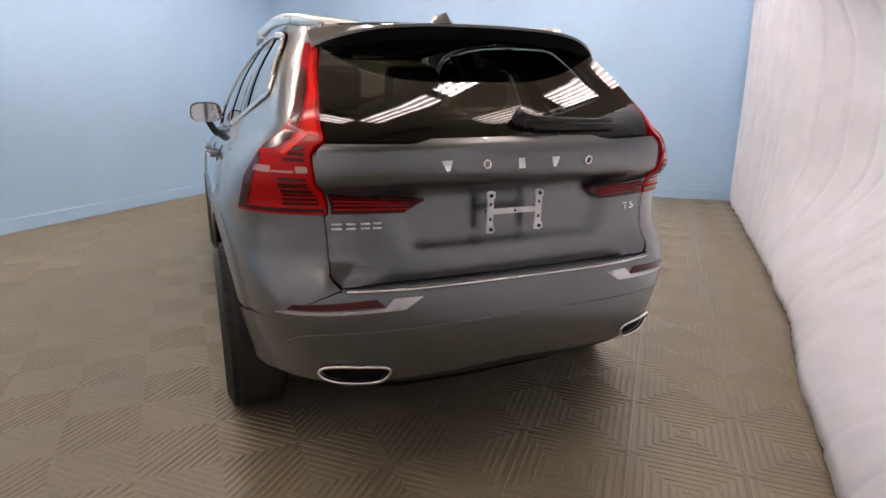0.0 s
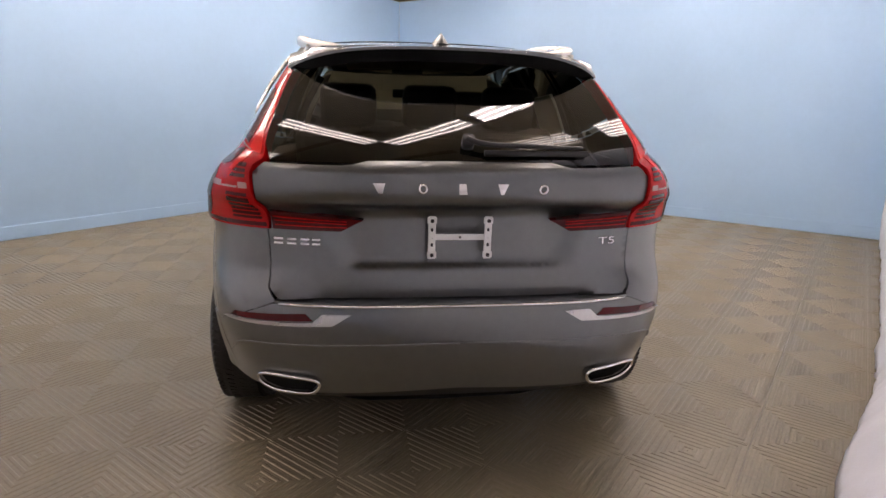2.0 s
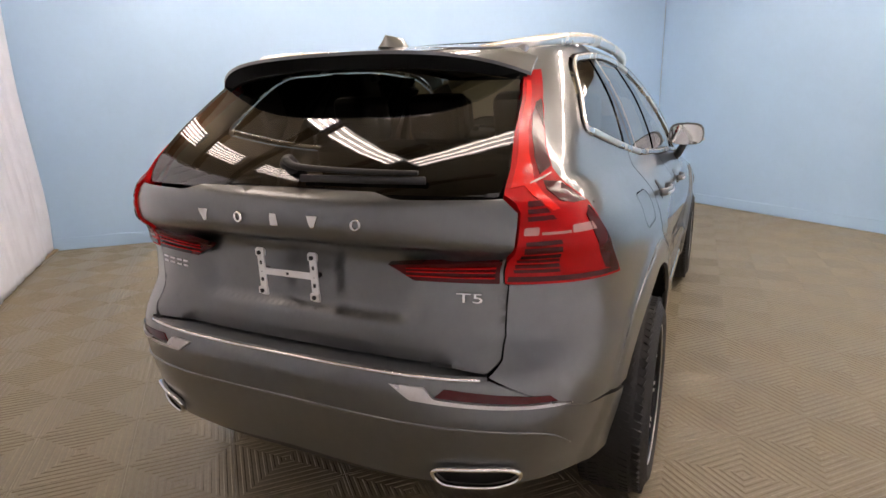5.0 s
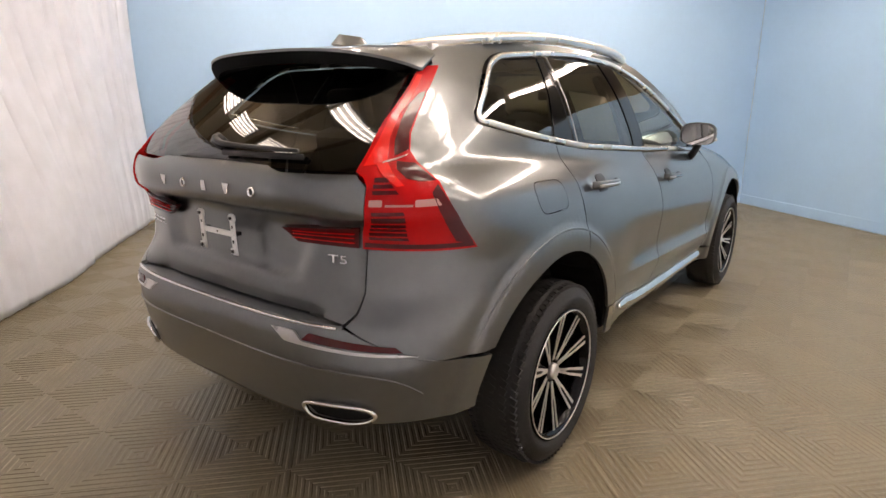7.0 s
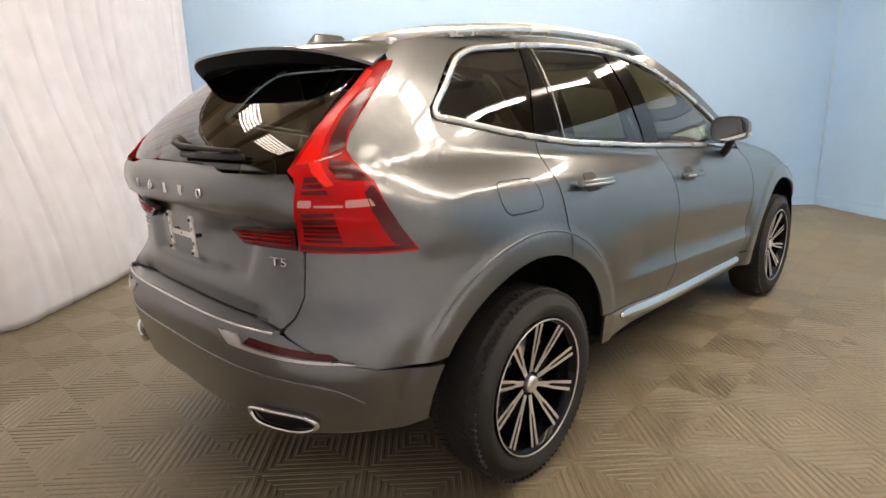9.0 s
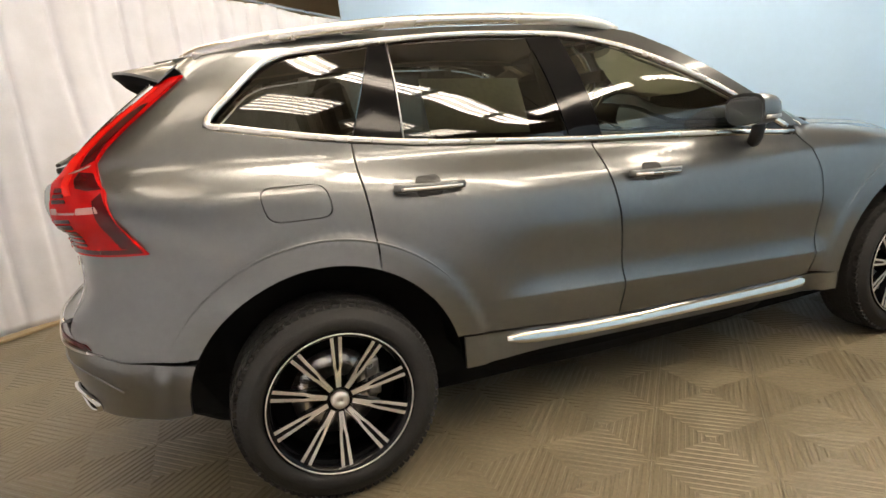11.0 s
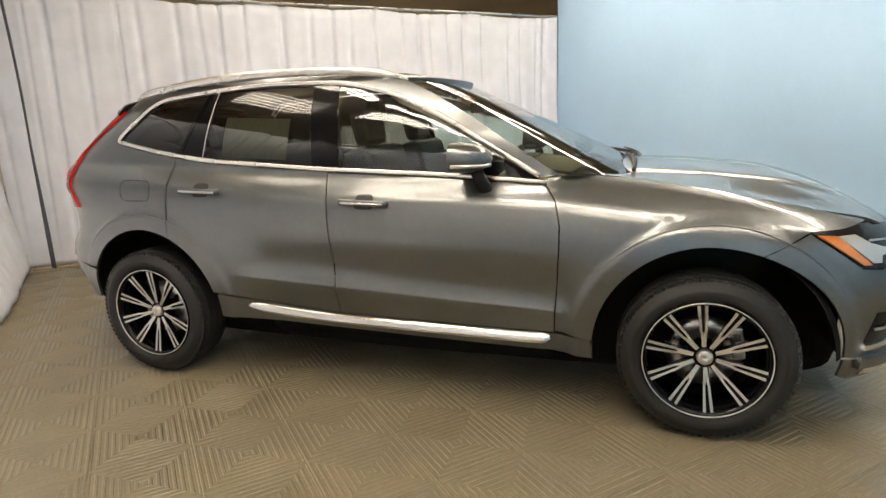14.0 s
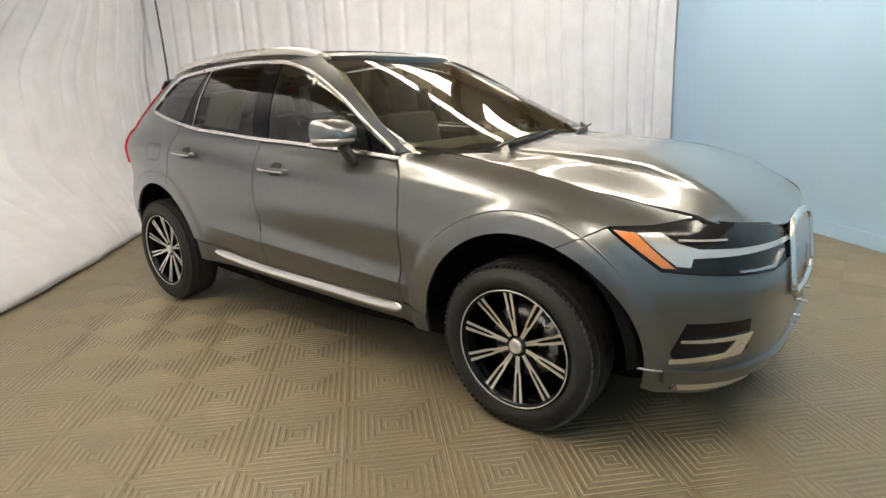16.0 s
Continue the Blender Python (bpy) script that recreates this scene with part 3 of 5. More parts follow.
# tail lamps
lamp = lamp_outer + lamp_inner
both("tail_lamp", lower, [(a, b) for a, b in lamp], RED, off=0.010, depth=0.035, step=0.02, label="red L-shaped tail lamp running up the pillar")
for flip in (False, True):
    def lens(name, outline, mat, off=0.008, label=""):
        patch(name, lower, outline, mat, car, off=off + 0.004, depth=0.003, step=0.02, flip=flip, label=label)

    lens("lamp_guide", [(-0.806, 1.175), (-0.788, 1.25), (-0.782, 1.30), (-0.754, 1.355), (-0.700, 1.435), (-0.680, 1.435), (-0.722, 1.372), (-0.752, 1.31), (-0.756, 1.25), (-0.745, 1.19), (-0.725, 1.16), (-0.69, 1.128), (-0.71, 1.125), (-0.755, 1.158), (-0.772, 1.18)], RED_BRIGHT, label="bright red light guide inside the lamp")
    lens("lamp_shade", [(-0.673, 1.385), (-0.694, 1.322), (-0.703, 1.264), (-0.691, 1.221), (-0.729, 1.204), (-0.741, 1.243), (-0.740, 1.30), (-0.727, 1.345), (-0.700, 1.376)], RED_DARK)
    lens("lamp_shade", [(-0.719, 1.190), (-0.665, 1.183), (-0.600, 1.137), (-0.645, 1.137), (-0.685, 1.145), (-0.714, 1.168)], RED_DARK)
    lens("lamp_shade", [(-0.596, 1.127), (-0.567, 1.083), (-0.524, 1.012), (-0.489, 0.956), (-0.543, 0.968), (-0.595, 1.057), (-0.614, 1.107)], RED_DARK)
    lens("lamp_shade", [(-0.780, 0.950), (-0.778, 0.963), (-0.50, 0.963), (-0.485, 0.950)], RED_DARK)
    lens("lamp_line", [(-0.757, 1.183), (-0.720, 1.194), (-0.694, 1.204), (-0.692, 1.208), (-0.720, 1.199), (-0.757, 1.188)], CLEAR_LENS, 0.009)
    lens("reversing_lens", rounded([(-0.775, 1.077), (-0.775, 1.094), (-0.742, 1.094), (-0.742, 1.076)], 0.004), CLEAR_LENS, label="clear reversing lamp band")
    lens("reversing_lens", rounded([(-0.735, 1.076), (-0.735, 1.082), (-0.665, 1.080), (-0.665, 1.074)], 0.002), CLEAR_LENS)
    lens("reversing_lens", rounded([(-0.660, 1.073), (-0.660, 1.091), (-0.600, 1.091), (-0.588, 1.073)], 0.004), CLEAR_LENS)
    for k in range(6):
        z = 0.974 + 0.0155 * k
        lens("lamp_rib", [(-0.766, z), (-0.768, z + 0.0095), (-0.669 - 0.004 * k, z + 0.0095), (-0.665 - 0.004 * k, z)], RED_DARK)
    for k in range(3):
        z = 1.107 + 0.0155 * k
        lens("lamp_rib", [(-0.768, z), (-0.770, z + 0.010), (-0.710 - 0.014 * k, z + 0.010), (-0.702 - 0.014 * k, z)], RED_DARK)
    patch("gate_lamp", lower, [(-0.796, 0.944), (-0.796, 1.008), (-0.899, 0.999), (-1.09, 0.981), (-1.01, 0.941)], RED_DARK, car, off=0.010, depth=0.02, step=0.03, flip=flip, label="dark red inner lamp on the tailgate")
    for k in range(3):
        lens("lamp_rib", [(-0.806, 0.958 + 0.016 * k), (-0.806, 0.962 + 0.016 * k), (-1.03, 0.956 + 0.011 * k), (-1.03, 0.953 + 0.011 * k)], RED, 0.012)

# rear bumper
bump = [(REAR_MID, 0.418), (-1.0, 0.402), (-0.742, 0.392), (-0.565, 0.388)] + arch_line(AXLE_R, 177, 154, k=5) + [(-0.605, 0.6072), (-0.69, 0.6352), (-0.853, 0.7125), (-1.0, 0.7125), (REAR_MID, 0.713)]
patch("rear_bumper", bumper, mirrored(bump, REAR_MID), PAINT, car, step=(0.03, 0.012))


def ledge(s, t):
    """The bumper's top, running in to the tailgate."""
    a, b = Vector(bumper(s, 0.712)), Vector(lower(s, 0.712))
    p = a.lerp(b, t)
    return p.x + 0.03 * t, p.y, p.z + 0.003 * t


patch("bumper_top", ledge, mirrored([(REAR_MID, 0.0), (-0.86, 0.0), (-0.86, 1.0), (REAR_MID, 1.0)], REAR_MID), PAINT, car, step=(0.04, 0.25))
trim_s = [-0.875 + (REAR_MID + 0.875) * i / 16 for i in range(33)]
bar("bumper_trim", [Vector(bumper(s, 0.709)) + Vector((-0.001, 0, 0.006)) for s in trim_s], (0.006, 0.005), CHROME, car, "bright metal strip on the bumper's edge", sides=8)
valance = [(REAR_MID, 0.37), (-0.85, 0.37), (-0.70, 0.385), (-0.60, 0.40), (-0.75, 0.41), (REAR_MID, 0.43)]
patch("rear_valance", bumper, mirrored(valance, REAR_MID), BLACK, car, off=-0.02, step=0.05)
for flip in (False, True):
    patch("reflector", bumper, [(-0.70, 0.650), (-0.72, 0.668), (-0.96, 0.690), (-0.985, 0.668)], RED_DARK, car, off=0.004, depth=0.006, step=0.03, flip=flip, label="dark red bumper reflector")
    patch("bumper_strip", bumper, [(-0.66, 0.636), (-0.70, 0.646), (-0.985, 0.664), (-1.01, 0.690), (-1.10, 0.690), (-1.045, 0.655), (-0.85, 0.645)], SATIN, car, off=0.008, depth=0.012, step=0.03, flip=flip, label="satin metal strip under the reflector")
    crease = [Vector(bumper(a, b)) + 0.001 * skin_normal(bumper, a, b) for a, b in swept([(-0.64, 0.50), (-0.72, 0.555), (-0.84, 0.578), (-1.1, 0.588), (REAR_MID, 0.592)], 6)]
    bar("bumper_crease", crease, (0.004, 0.003), PAINT, car, flip=flip, sides=6)
    # exhaust tip
    tip = swept([Vector(bumper(a, b)) + 0.012 * skin_normal(bumper, a, b) for a, b in [(-0.77, 0.435), (-0.80, 0.462), (-0.90, 0.468), (-0.975, 0.462), (-0.985, 0.44), (-0.95, 0.408), (-0.85, 0.402), (-0.79, 0.412)]], 4, True)
    bar("exhaust_rim", tip, (0.006, 0.009), CHROME, car, "chrome exhaust surround", up=(-1, 0, 0.1), closed=True, flip=flip)
    patch("exhaust_hole", bumper, [(-0.775, 0.435), (-0.80, 0.460), (-0.90, 0.466), (-0.975, 0.460), (-0.98, 0.44), (-0.95, 0.411), (-0.85, 0.405), (-0.79, 0.415)], LINER, car, off=0.003, depth=0.01, step=0.04, flip=flip)

# roof, spoiler and glass roof
edge = [(x, abs(flank(x, z)[1])) for x, z in ((1.45, 1.568), (1.34, 1.592), (1.04, 1.612), (0.6, 1.612), (0.18, 1.596), (-0.12, 1.566), (-0.35, 1.535))]
lid = [(1.615, 0.0), (1.605, 0.2), (1.56, 0.37), (1.50, 0.46)] + edge + [(-0.42, 0.40), (-0.44, 0.0)]
patch("roof", roof, [(x, -y) for x, y in lid] + [(x, y) for x, y in reversed(lid) if y > 0], PAINT, car, depth=0.03, step=0.06)
pano = [(1.36, 0.0), (1.355, 0.2), (1.33, 0.36), (1.28, 0.42), (0.2, 0.47), (0.15, 0.44), (0.15, 0.0)]
patch("glass_roof", roof, [(x, -y) for x, y in pano] + [(x, y) for x, y in reversed(pano) if y > 0], GLOSS, car, off=0.004, depth=0.006, step=0.06, label="black glass sunroof")


def tail_wing(u, v):
    """Spoiler's top: u across (-1 to 1), v from 0 at the roof to 1 at its lip."""
    y = 0.575 * u
    x0 = -0.40 + 0.06 * u * u
    x1 = -0.595 + 0.19 * abs(u) ** 3
    x = x0 + (x1 - x0) * v
    return x, y, roof(-0.40, y)[2] - 0.022 * v - 0.026 * abs(u) ** 4 * v


def slab(name, f, g, mat, cols=28, rows=6, label=""):
    """A closed body between two sheets f and g over the unit square."""
    verts, faces = [], []
    for h in (f, g):
        verts += [h(-1 + 2 * i / cols, j / rows) for i in range(cols + 1) for j in range(rows + 1)]
    k, m = rows + 1, (cols + 1) * (rows + 1)
    for i in range(cols):
        for j in range(rows):
            a = i * k + j
            faces += [(a, a + 1, a + k + 1, a + k), (m + a, m + a + k, m + a + k + 1, m + a + 1)]
    rim = [i * k for i in range(cols + 1)] + [cols * k + j for j in range(1, k)] + [i * k + rows for i in range(cols - 1, -1, -1)] + [j for j in range(rows - 1, 0, -1)]
    faces += [(rim[i], rim[(i + 1) % len(rim)], m + rim[(i + 1) % len(rim)], m + rim[i]) for i in range(len(rim))]
    ob = mesh_object(name, verts, faces, mat, car, label, True)
    ob.data.set_sharp_from_angle(angle=radians(40))
    return ob


slab("spoiler", tail_wing, lambda u, v: Vector(tail_wing(u, v)) - Vector((0, 0, 0.007 + 0.002 * v)), PAINT)
slab("spoiler_underside", lambda u, v: Vector(tail_wing(u * 0.985, 0.10 + 0.88 * v)) - Vector((0, 0, 0.0094)), lambda u, v: Vector(tail_wing(u * 0.97, 0.08 + 0.84 * v)) - Vector((-0.02, 0, 0.048 - 0.014 * abs(u) ** 8)), LINER, label="black underside of the spoiler")
bar("high_brake_lamp", [Vector(tail_wing(u / 10, 0.84)) + Vector((0.004, 0, -0.038)) for u in range(-4, 5)], (0.004, 0.006), RED_DARK, car, "slim dark brake lamp")

# bonnet
hood = [(2.52, 0.0), (2.50, 0.3), (2.42, 0.5), (2.30, 0.635), (2.36, 0.69), (2.6, 0.718), (2.9, 0.731), (3.08, 0.735), (3.18, 0.722), (3.274, 0.706), (3.447, 0.660), (3.488, 0.654), (3.556, 0.578), (3.606, 0.484), (3.638, 0.384), (3.660, 0.306), (3.675, 0.22), (3.678, 0.1), (3.678, 0.0)]
patch("bonnet", bonnet, [(x, -y) for x, y in hood] + [(x, y) for x, y in reversed(hood) if y > 0], PAINT, car, depth=0.03, step=0.04)
cowl = [(2.50, 0.0), (2.48, 0.3), (2.40, 0.5), (2.28, 0.64), (2.2, 0.7), (2.22, 0.6), (2.38, 0.3), (2.42, 0.0)]
patch("cowl", lambda x, y: (x, y, bonnet(x, y)[2] - 0.02 + 0.1 * (2.5 - x - 0.25 * y * y)), [(x, -y) for x, y in cowl] + [(x, y) for x, y in reversed(cowl) if y > 0], BLACK, car, step=0.05)

# front: bumper, grille, head lamps
nose = arch_line(AXLE_F, 68.5, -9, k=14) + [(3.36, 0.285), (3.6, 0.25), (FRONT_MID, 0.235), (FRONT_MID, 0.53), (4.0, 0.545), (3.965, 0.575), (3.965, 0.70), (3.80, 0.688), (3.6, 0.712), (3.35, 0.745), (3.19, 0.880)]
for flip in (False, True):
    patch("front_bumper", lower, nose, PAINT, car, step=(0.03, 0.016), flip=flip)
    patch("head_lamp", lower, [(3.195, 0.886), (3.352, 0.748), (3.6, 0.716), (3.80, 0.691), (3.96, 0.703), (3.96, 0.808), (3.80, 0.861), (3.504, 0.902), (3.35, 0.902)], SMOKE, car, off=-0.002, depth=0.02, step=0.03, flip=flip, label="head lamp with a white T-shaped light guide")
    patch("light_guide", lower, [(3.282, 0.868), (3.345, 0.806), (3.392, 0.764), (3.432, 0.760), (3.440, 0.788), (3.60, 0.782), (3.95, 0.768), (3.95, 0.786), (3.60, 0.805), (3.46, 0.816), (3.40, 0.836), (3.35, 0.870)], LED, car, off=0.004, depth=0.008, step=0.03, flip=flip, label="white T-shaped light guide")
    patch("turn_lens", lower, [(3.212, 0.874), (3.350, 0.760), (3.388, 0.757), (3.338, 0.806), (3.276, 0.868)], AMBER, car, off=0.006, depth=0.008, step=0.03, flip=flip, label="amber side marker lens")
    patch("light_guide", lower, [(3.40, 0.842), (3.56, 0.834), (3.56, 0.840), (3.40, 0.850)], LED, car, off=0.004, depth=0.006, step=0.03, flip=flip)
    patch("lamp_chrome", lower, [(3.60, 0.722), (3.80, 0.70), (3.90, 0.745), (3.875, 0.752), (3.79, 0.712), (3.60, 0.73)], SATIN, car, off=0.004, depth=0.006, step=0.03, flip=flip)
    patch("intake", lower, [(3.43, 0.56), (3.66, 0.545), (3.66, 0.43), (3.40, 0.41), (3.39, 0.45)], GLOSS, car, off=0.003, depth=0.006, step=0.04, flip=flip, label="black bumper intake")
    patch("intake_trim", lower, [(3.415, 0.504), (3.665, 0.500), (3.615, 0.424), (3.385, 0.412), (3.385, 0.430), (3.555, 0.444), (3.592, 0.484), (3.415, 0.493)], BRIGHT, car, off=0.014, depth=0.014, step=0.03, flip=flip, label="chrome intake surround")
    patch("lower_blade", lower, [(3.375, 0.385), (3.6, 0.37), (FRONT_MID, 0.35), (FRONT_MID, 0.315), (3.6, 0.325), (3.375, 0.335)], PAINT, car, off=0.02, depth=0.03, step=0.035, flip=flip)
    patch("skid_trim", lower, [(3.40, 0.30), (3.60, 0.29), (3.70, 0.30), (3.62, 0.325), (3.42, 0.325)], SATIN, car, off=0.010, depth=0.02, step=0.03, flip=flip)
    bar("bumper_side_trim", [Vector(lower(a, b)) + 0.003 * skin_normal(lower, a, b) for a, b in ((3.30, 0.388), (3.34, 0.383), (3.375, 0.378))], (0.003, 0.004), SATIN, car, flip=flip, sides=6)
grille = [(FRONT_MID, 0.53), (4.0, 0.545), (3.968, 0.575), (3.968, 0.80), (4.05, 0.822), (FRONT_MID, 0.83)]
patch("grille", lower, mirrored(grille, FRONT_MID), LINER, car, off=-0.015, step=0.05)
ring = swept([Vector(lower(a, b)) + 0.012 * skin_normal(lower, a, b) for a, b in rounded(mirrored(grille, FRONT_MID), 0.05)], 2, True)
bar("grille_frame", ring, (0.016, 0.016), CHROME, car, "chrome grille frame", up=(1, 0, 0), closed=True)
for k in range(17):
    s_ = FRONT_MID + (k - 8) * 0.027
    bar("grille_bar", [Vector(lower(s_, z)) + Vector((0.004, 0, 0)) for z in (0.555, 0.62, 0.69, 0.75, 0.81)], (0.005, 0.012), SATIN, car, up=(1, 0, 0), sides=6)

# windows with their bright frame
def window(name, a, b, mat, label):
    """A side window between the two slanted lines a and b, each (x at the belt, x at the top)."""
    def edge_x(line, t):
        return line[0] + (line[1] - line[0]) * t
    lo = [edge_x(a, 0) + (edge_x(b, 0) - edge_x(a, 0)) * i / 8 for i in range(9)]
    hi = [edge_x(a, 1) + (edge_x(b, 1) - edge_x(a, 1)) * i / 10 for i in range(11)]
    return both(name, flank, [(x, belt(x) + 0.004) for x in lo] + [(x, max(belt(x) + 0.012, crown(x) - 0.006)) for x in reversed(hi)], mat, off=-0.008, depth=0.004, step=0.05, label=label)


window("quarter_window", (-0.255, -0.125), (0.175, 0.30), DARK_GLASS, "dark tinted rear quarter window")
window("rear_door_window", (0.205, 0.33), (1.02, 0.965), DARK_GLASS, "dark tinted rear door window")
window("front_door_window", (1.175, 1.105), (2.16, 2.10), CLEAR_GLASS, "lightly tinted front door window")
for flip in (False, True):
    for a, b, w in ((0.19, 0.315, 0.011), (1.097, 1.035, 0.075)):
        strip = [(a - w, belt(a)), (a + w, belt(a)), (b + w, crown(b) - 0.004), (b - w, crown(b) - 0.004)]
        patch("pillar_cover", flank, strip, GLOSS, car, off=-0.004, depth=0.008, step=0.06, flip=flip)
    patch("mirror_corner", flank, [(2.02, belt(2.02)), (2.17, belt(2.17)), (2.04, crown(2.04) - 0.01), (2.0, crown(2.0) - 0.01)], GLOSS, car, off=-0.003, depth=0.008, step=0.04, flip=flip)
    patch("pillar_cover", flank, [(0.200, belt(0.20)), (0.350, belt(0.35)), (0.372, crown(0.37) - 0.004), (0.325, crown(0.32) - 0.004)], GLOSS, car, off=-0.006, depth=0.006, step=0.05, flip=flip)
    rod = [Vector(flank(0.352 + 0.022 * t, belt(0.352) + (crown(0.374) - belt(0.352)) * t)) + Vector((0, -0.003, 0)) for t in (0, 0.25, 0.5, 0.75, 1)]
    bar("window_divider", rod, (0.0025, 0.002), SATIN, car, flip=flip, sides=6)
    frame_line = [(x, belt(x) - 0.011) for x in (2.2, 1.87, 1.56, 1.3, 1.08, 0.7, 0.4, 0.1, -0.1, -0.225)] + [(-0.256, 1.297), (-0.274, 1.305), (-0.272, 1.321), (-0.250, 1.346), (-0.190, 1.400), (-0.130, 1.454), (-0.085, 1.490)]
    frame_line += [(x, crown(x) + 0.008) for x in (-0.04, 0.01, 0.08, 0.18, 0.38, 0.7, 1.04, 1.17, 1.34, 1.46, 1.6, 1.75, 1.9, 2.04, 2.17)]
    line3 = swept([Vector(flank(x, z)) + Vector((0, -0.002, 0)) for x, z in frame_line], 4)
    bar("window_frame", line3, (0.0115, 0.007), BRIGHT, car, "bright metal window surround", up=(0, -1, 0), flip=flip)
    # roof rails
    ends = [(-0.36, -0.004), (-0.26, 0.014), (0.0, 0.022), (0.4, 0.024), (0.8, 0.024), (1.15, 0.022), (1.34, 0.012), (1.46, -0.008)]
    rail = [(x, flank(x, 1.55)[1] + 0.022, roof(x, 0.54)[2] + h) for x, h in ends]
    bar("roof_rail", swept(rail, 5), (0.020, 0.021), BRIGHT, car, "bright metal roof rail", up=(0, 0, 1), flip=flip, taper=lambda t: min(1, 0.35 + 9 * t, 0.35 + 9 * (1 - t)))
    for x in (-0.24, 1.38):
        y = flank(x, 1.55)[1] + 0.022
        solid("rail_foot", (0.10, 0.022, 0.03), pose(x, -y if flip else y, roof(x, 0.54)[2] - 0.004), SATIN, car, bevel=0.008)

wind = [(-0.80, 1.105), (-0.50, 1.092), (-0.25, 1.080), (0.0, 1.078), (0.25, 1.080), (0.50, 1.092), (0.80, 1.105), (0.79, 1.165), (0.75, 1.268), (0.71, 1.375), (0.65, 1.485), (0.58, 1.555)]
wind += [(0.30, 1.575), (0.0, 1.584), (-0.30, 1.575), (-0.58, 1.555), (-0.65, 1.485), (-0.71, 1.375), (-0.75, 1.268), (-0.79, 1.165)]
patch("windscreen", screen, wind, CLEAR_GLASS, car, off=-0.004, depth=0.005, step=0.06, label="clear raked windscreen")

# shell behind the panels, wheel wells and floor
def tub(name, rows_, mat):
    """A closed dark hull from plan outlines."""
    k, verts, faces = 48, [], []
    for w, x0, x1, z in rows_:
        for i in range(k):
            a = 2 * math.pi * i / k
            c, s_ = math.cos(a), math.sin(a)
            verts.append(((x0 + x1) / 2 + (x1 - x0) / 2 * math.copysign(abs(c) ** 0.55, c), w * math.copysign(abs(s_) ** 0.4, s_), z))
    for j in range(len(rows_) - 1):
        faces += [(j * k + i, j * k + (i + 1) % k, (j + 1) * k + (i + 1) % k, (j + 1) * k + i) for i in range(k)]
    faces += [tuple(range(k))[::-1], tuple(range((len(rows_) - 1) * k, len(rows_) * k))]
    return mesh_object(name, verts, faces, mat, car)


tub("underbody", [(0.66, -0.50, 3.5, 0.18), (0.67, -0.62, 3.52, 0.25), (0.66, -0.72, 3.52, 0.42), (0.66, -0.72, 3.52, 0.60), (0.66, -0.70, 3.46, 0.80)], LINER)
tub("cabin_floor", [(0.74, 0.47, 2.40, 0.21), (0.80, 0.47, 2.40, 0.28), (0.83, 0.48, 2.38, 0.50), (0.83, 0.52, 2.36, 0.78)], LINER)
tub("engine_bay", [(0.60, 2.30, 3.45, 0.79), (0.60, 2.30, 3.42, 0.90), (0.52, 2.28, 3.2, 1.0)], LINER)
tub("boot_floor", [(0.74, -0.66, 0.5, 0.80), (0.74, -0.66, 0.5, 0.93)], LINER)
for flip in (False, True):
    for ax in (AXLE_R, AXLE_F):
        sgn = 1 if flip else -1
        verts, faces, k = [], [], 20
        for i in range(k + 1):
            a = radians(2 + 176 * i / k)
            for r, y in ((ARCH + 0.004, 0.918), (ARCH + 0.03, 0.87), (ARCH + 0.03, 0.60)):
                x, z = ax + r * math.cos(a), HUB_Z + 0.012 + r * math.sin(a)
                skin = -lower(along(x, z)[0], z)[1] if ax == AXLE_R else 0.925
                verts.append((x, sgn * min(y, skin - 0.02), z))
        for i in range(k):
            for j in range(2):
                faces.append((i * 3 + j, i * 3 + j + 1, i * 3 + j + 4, i * 3 + j + 3))
        mesh_object("wheel_well", verts, faces, LINER, car)


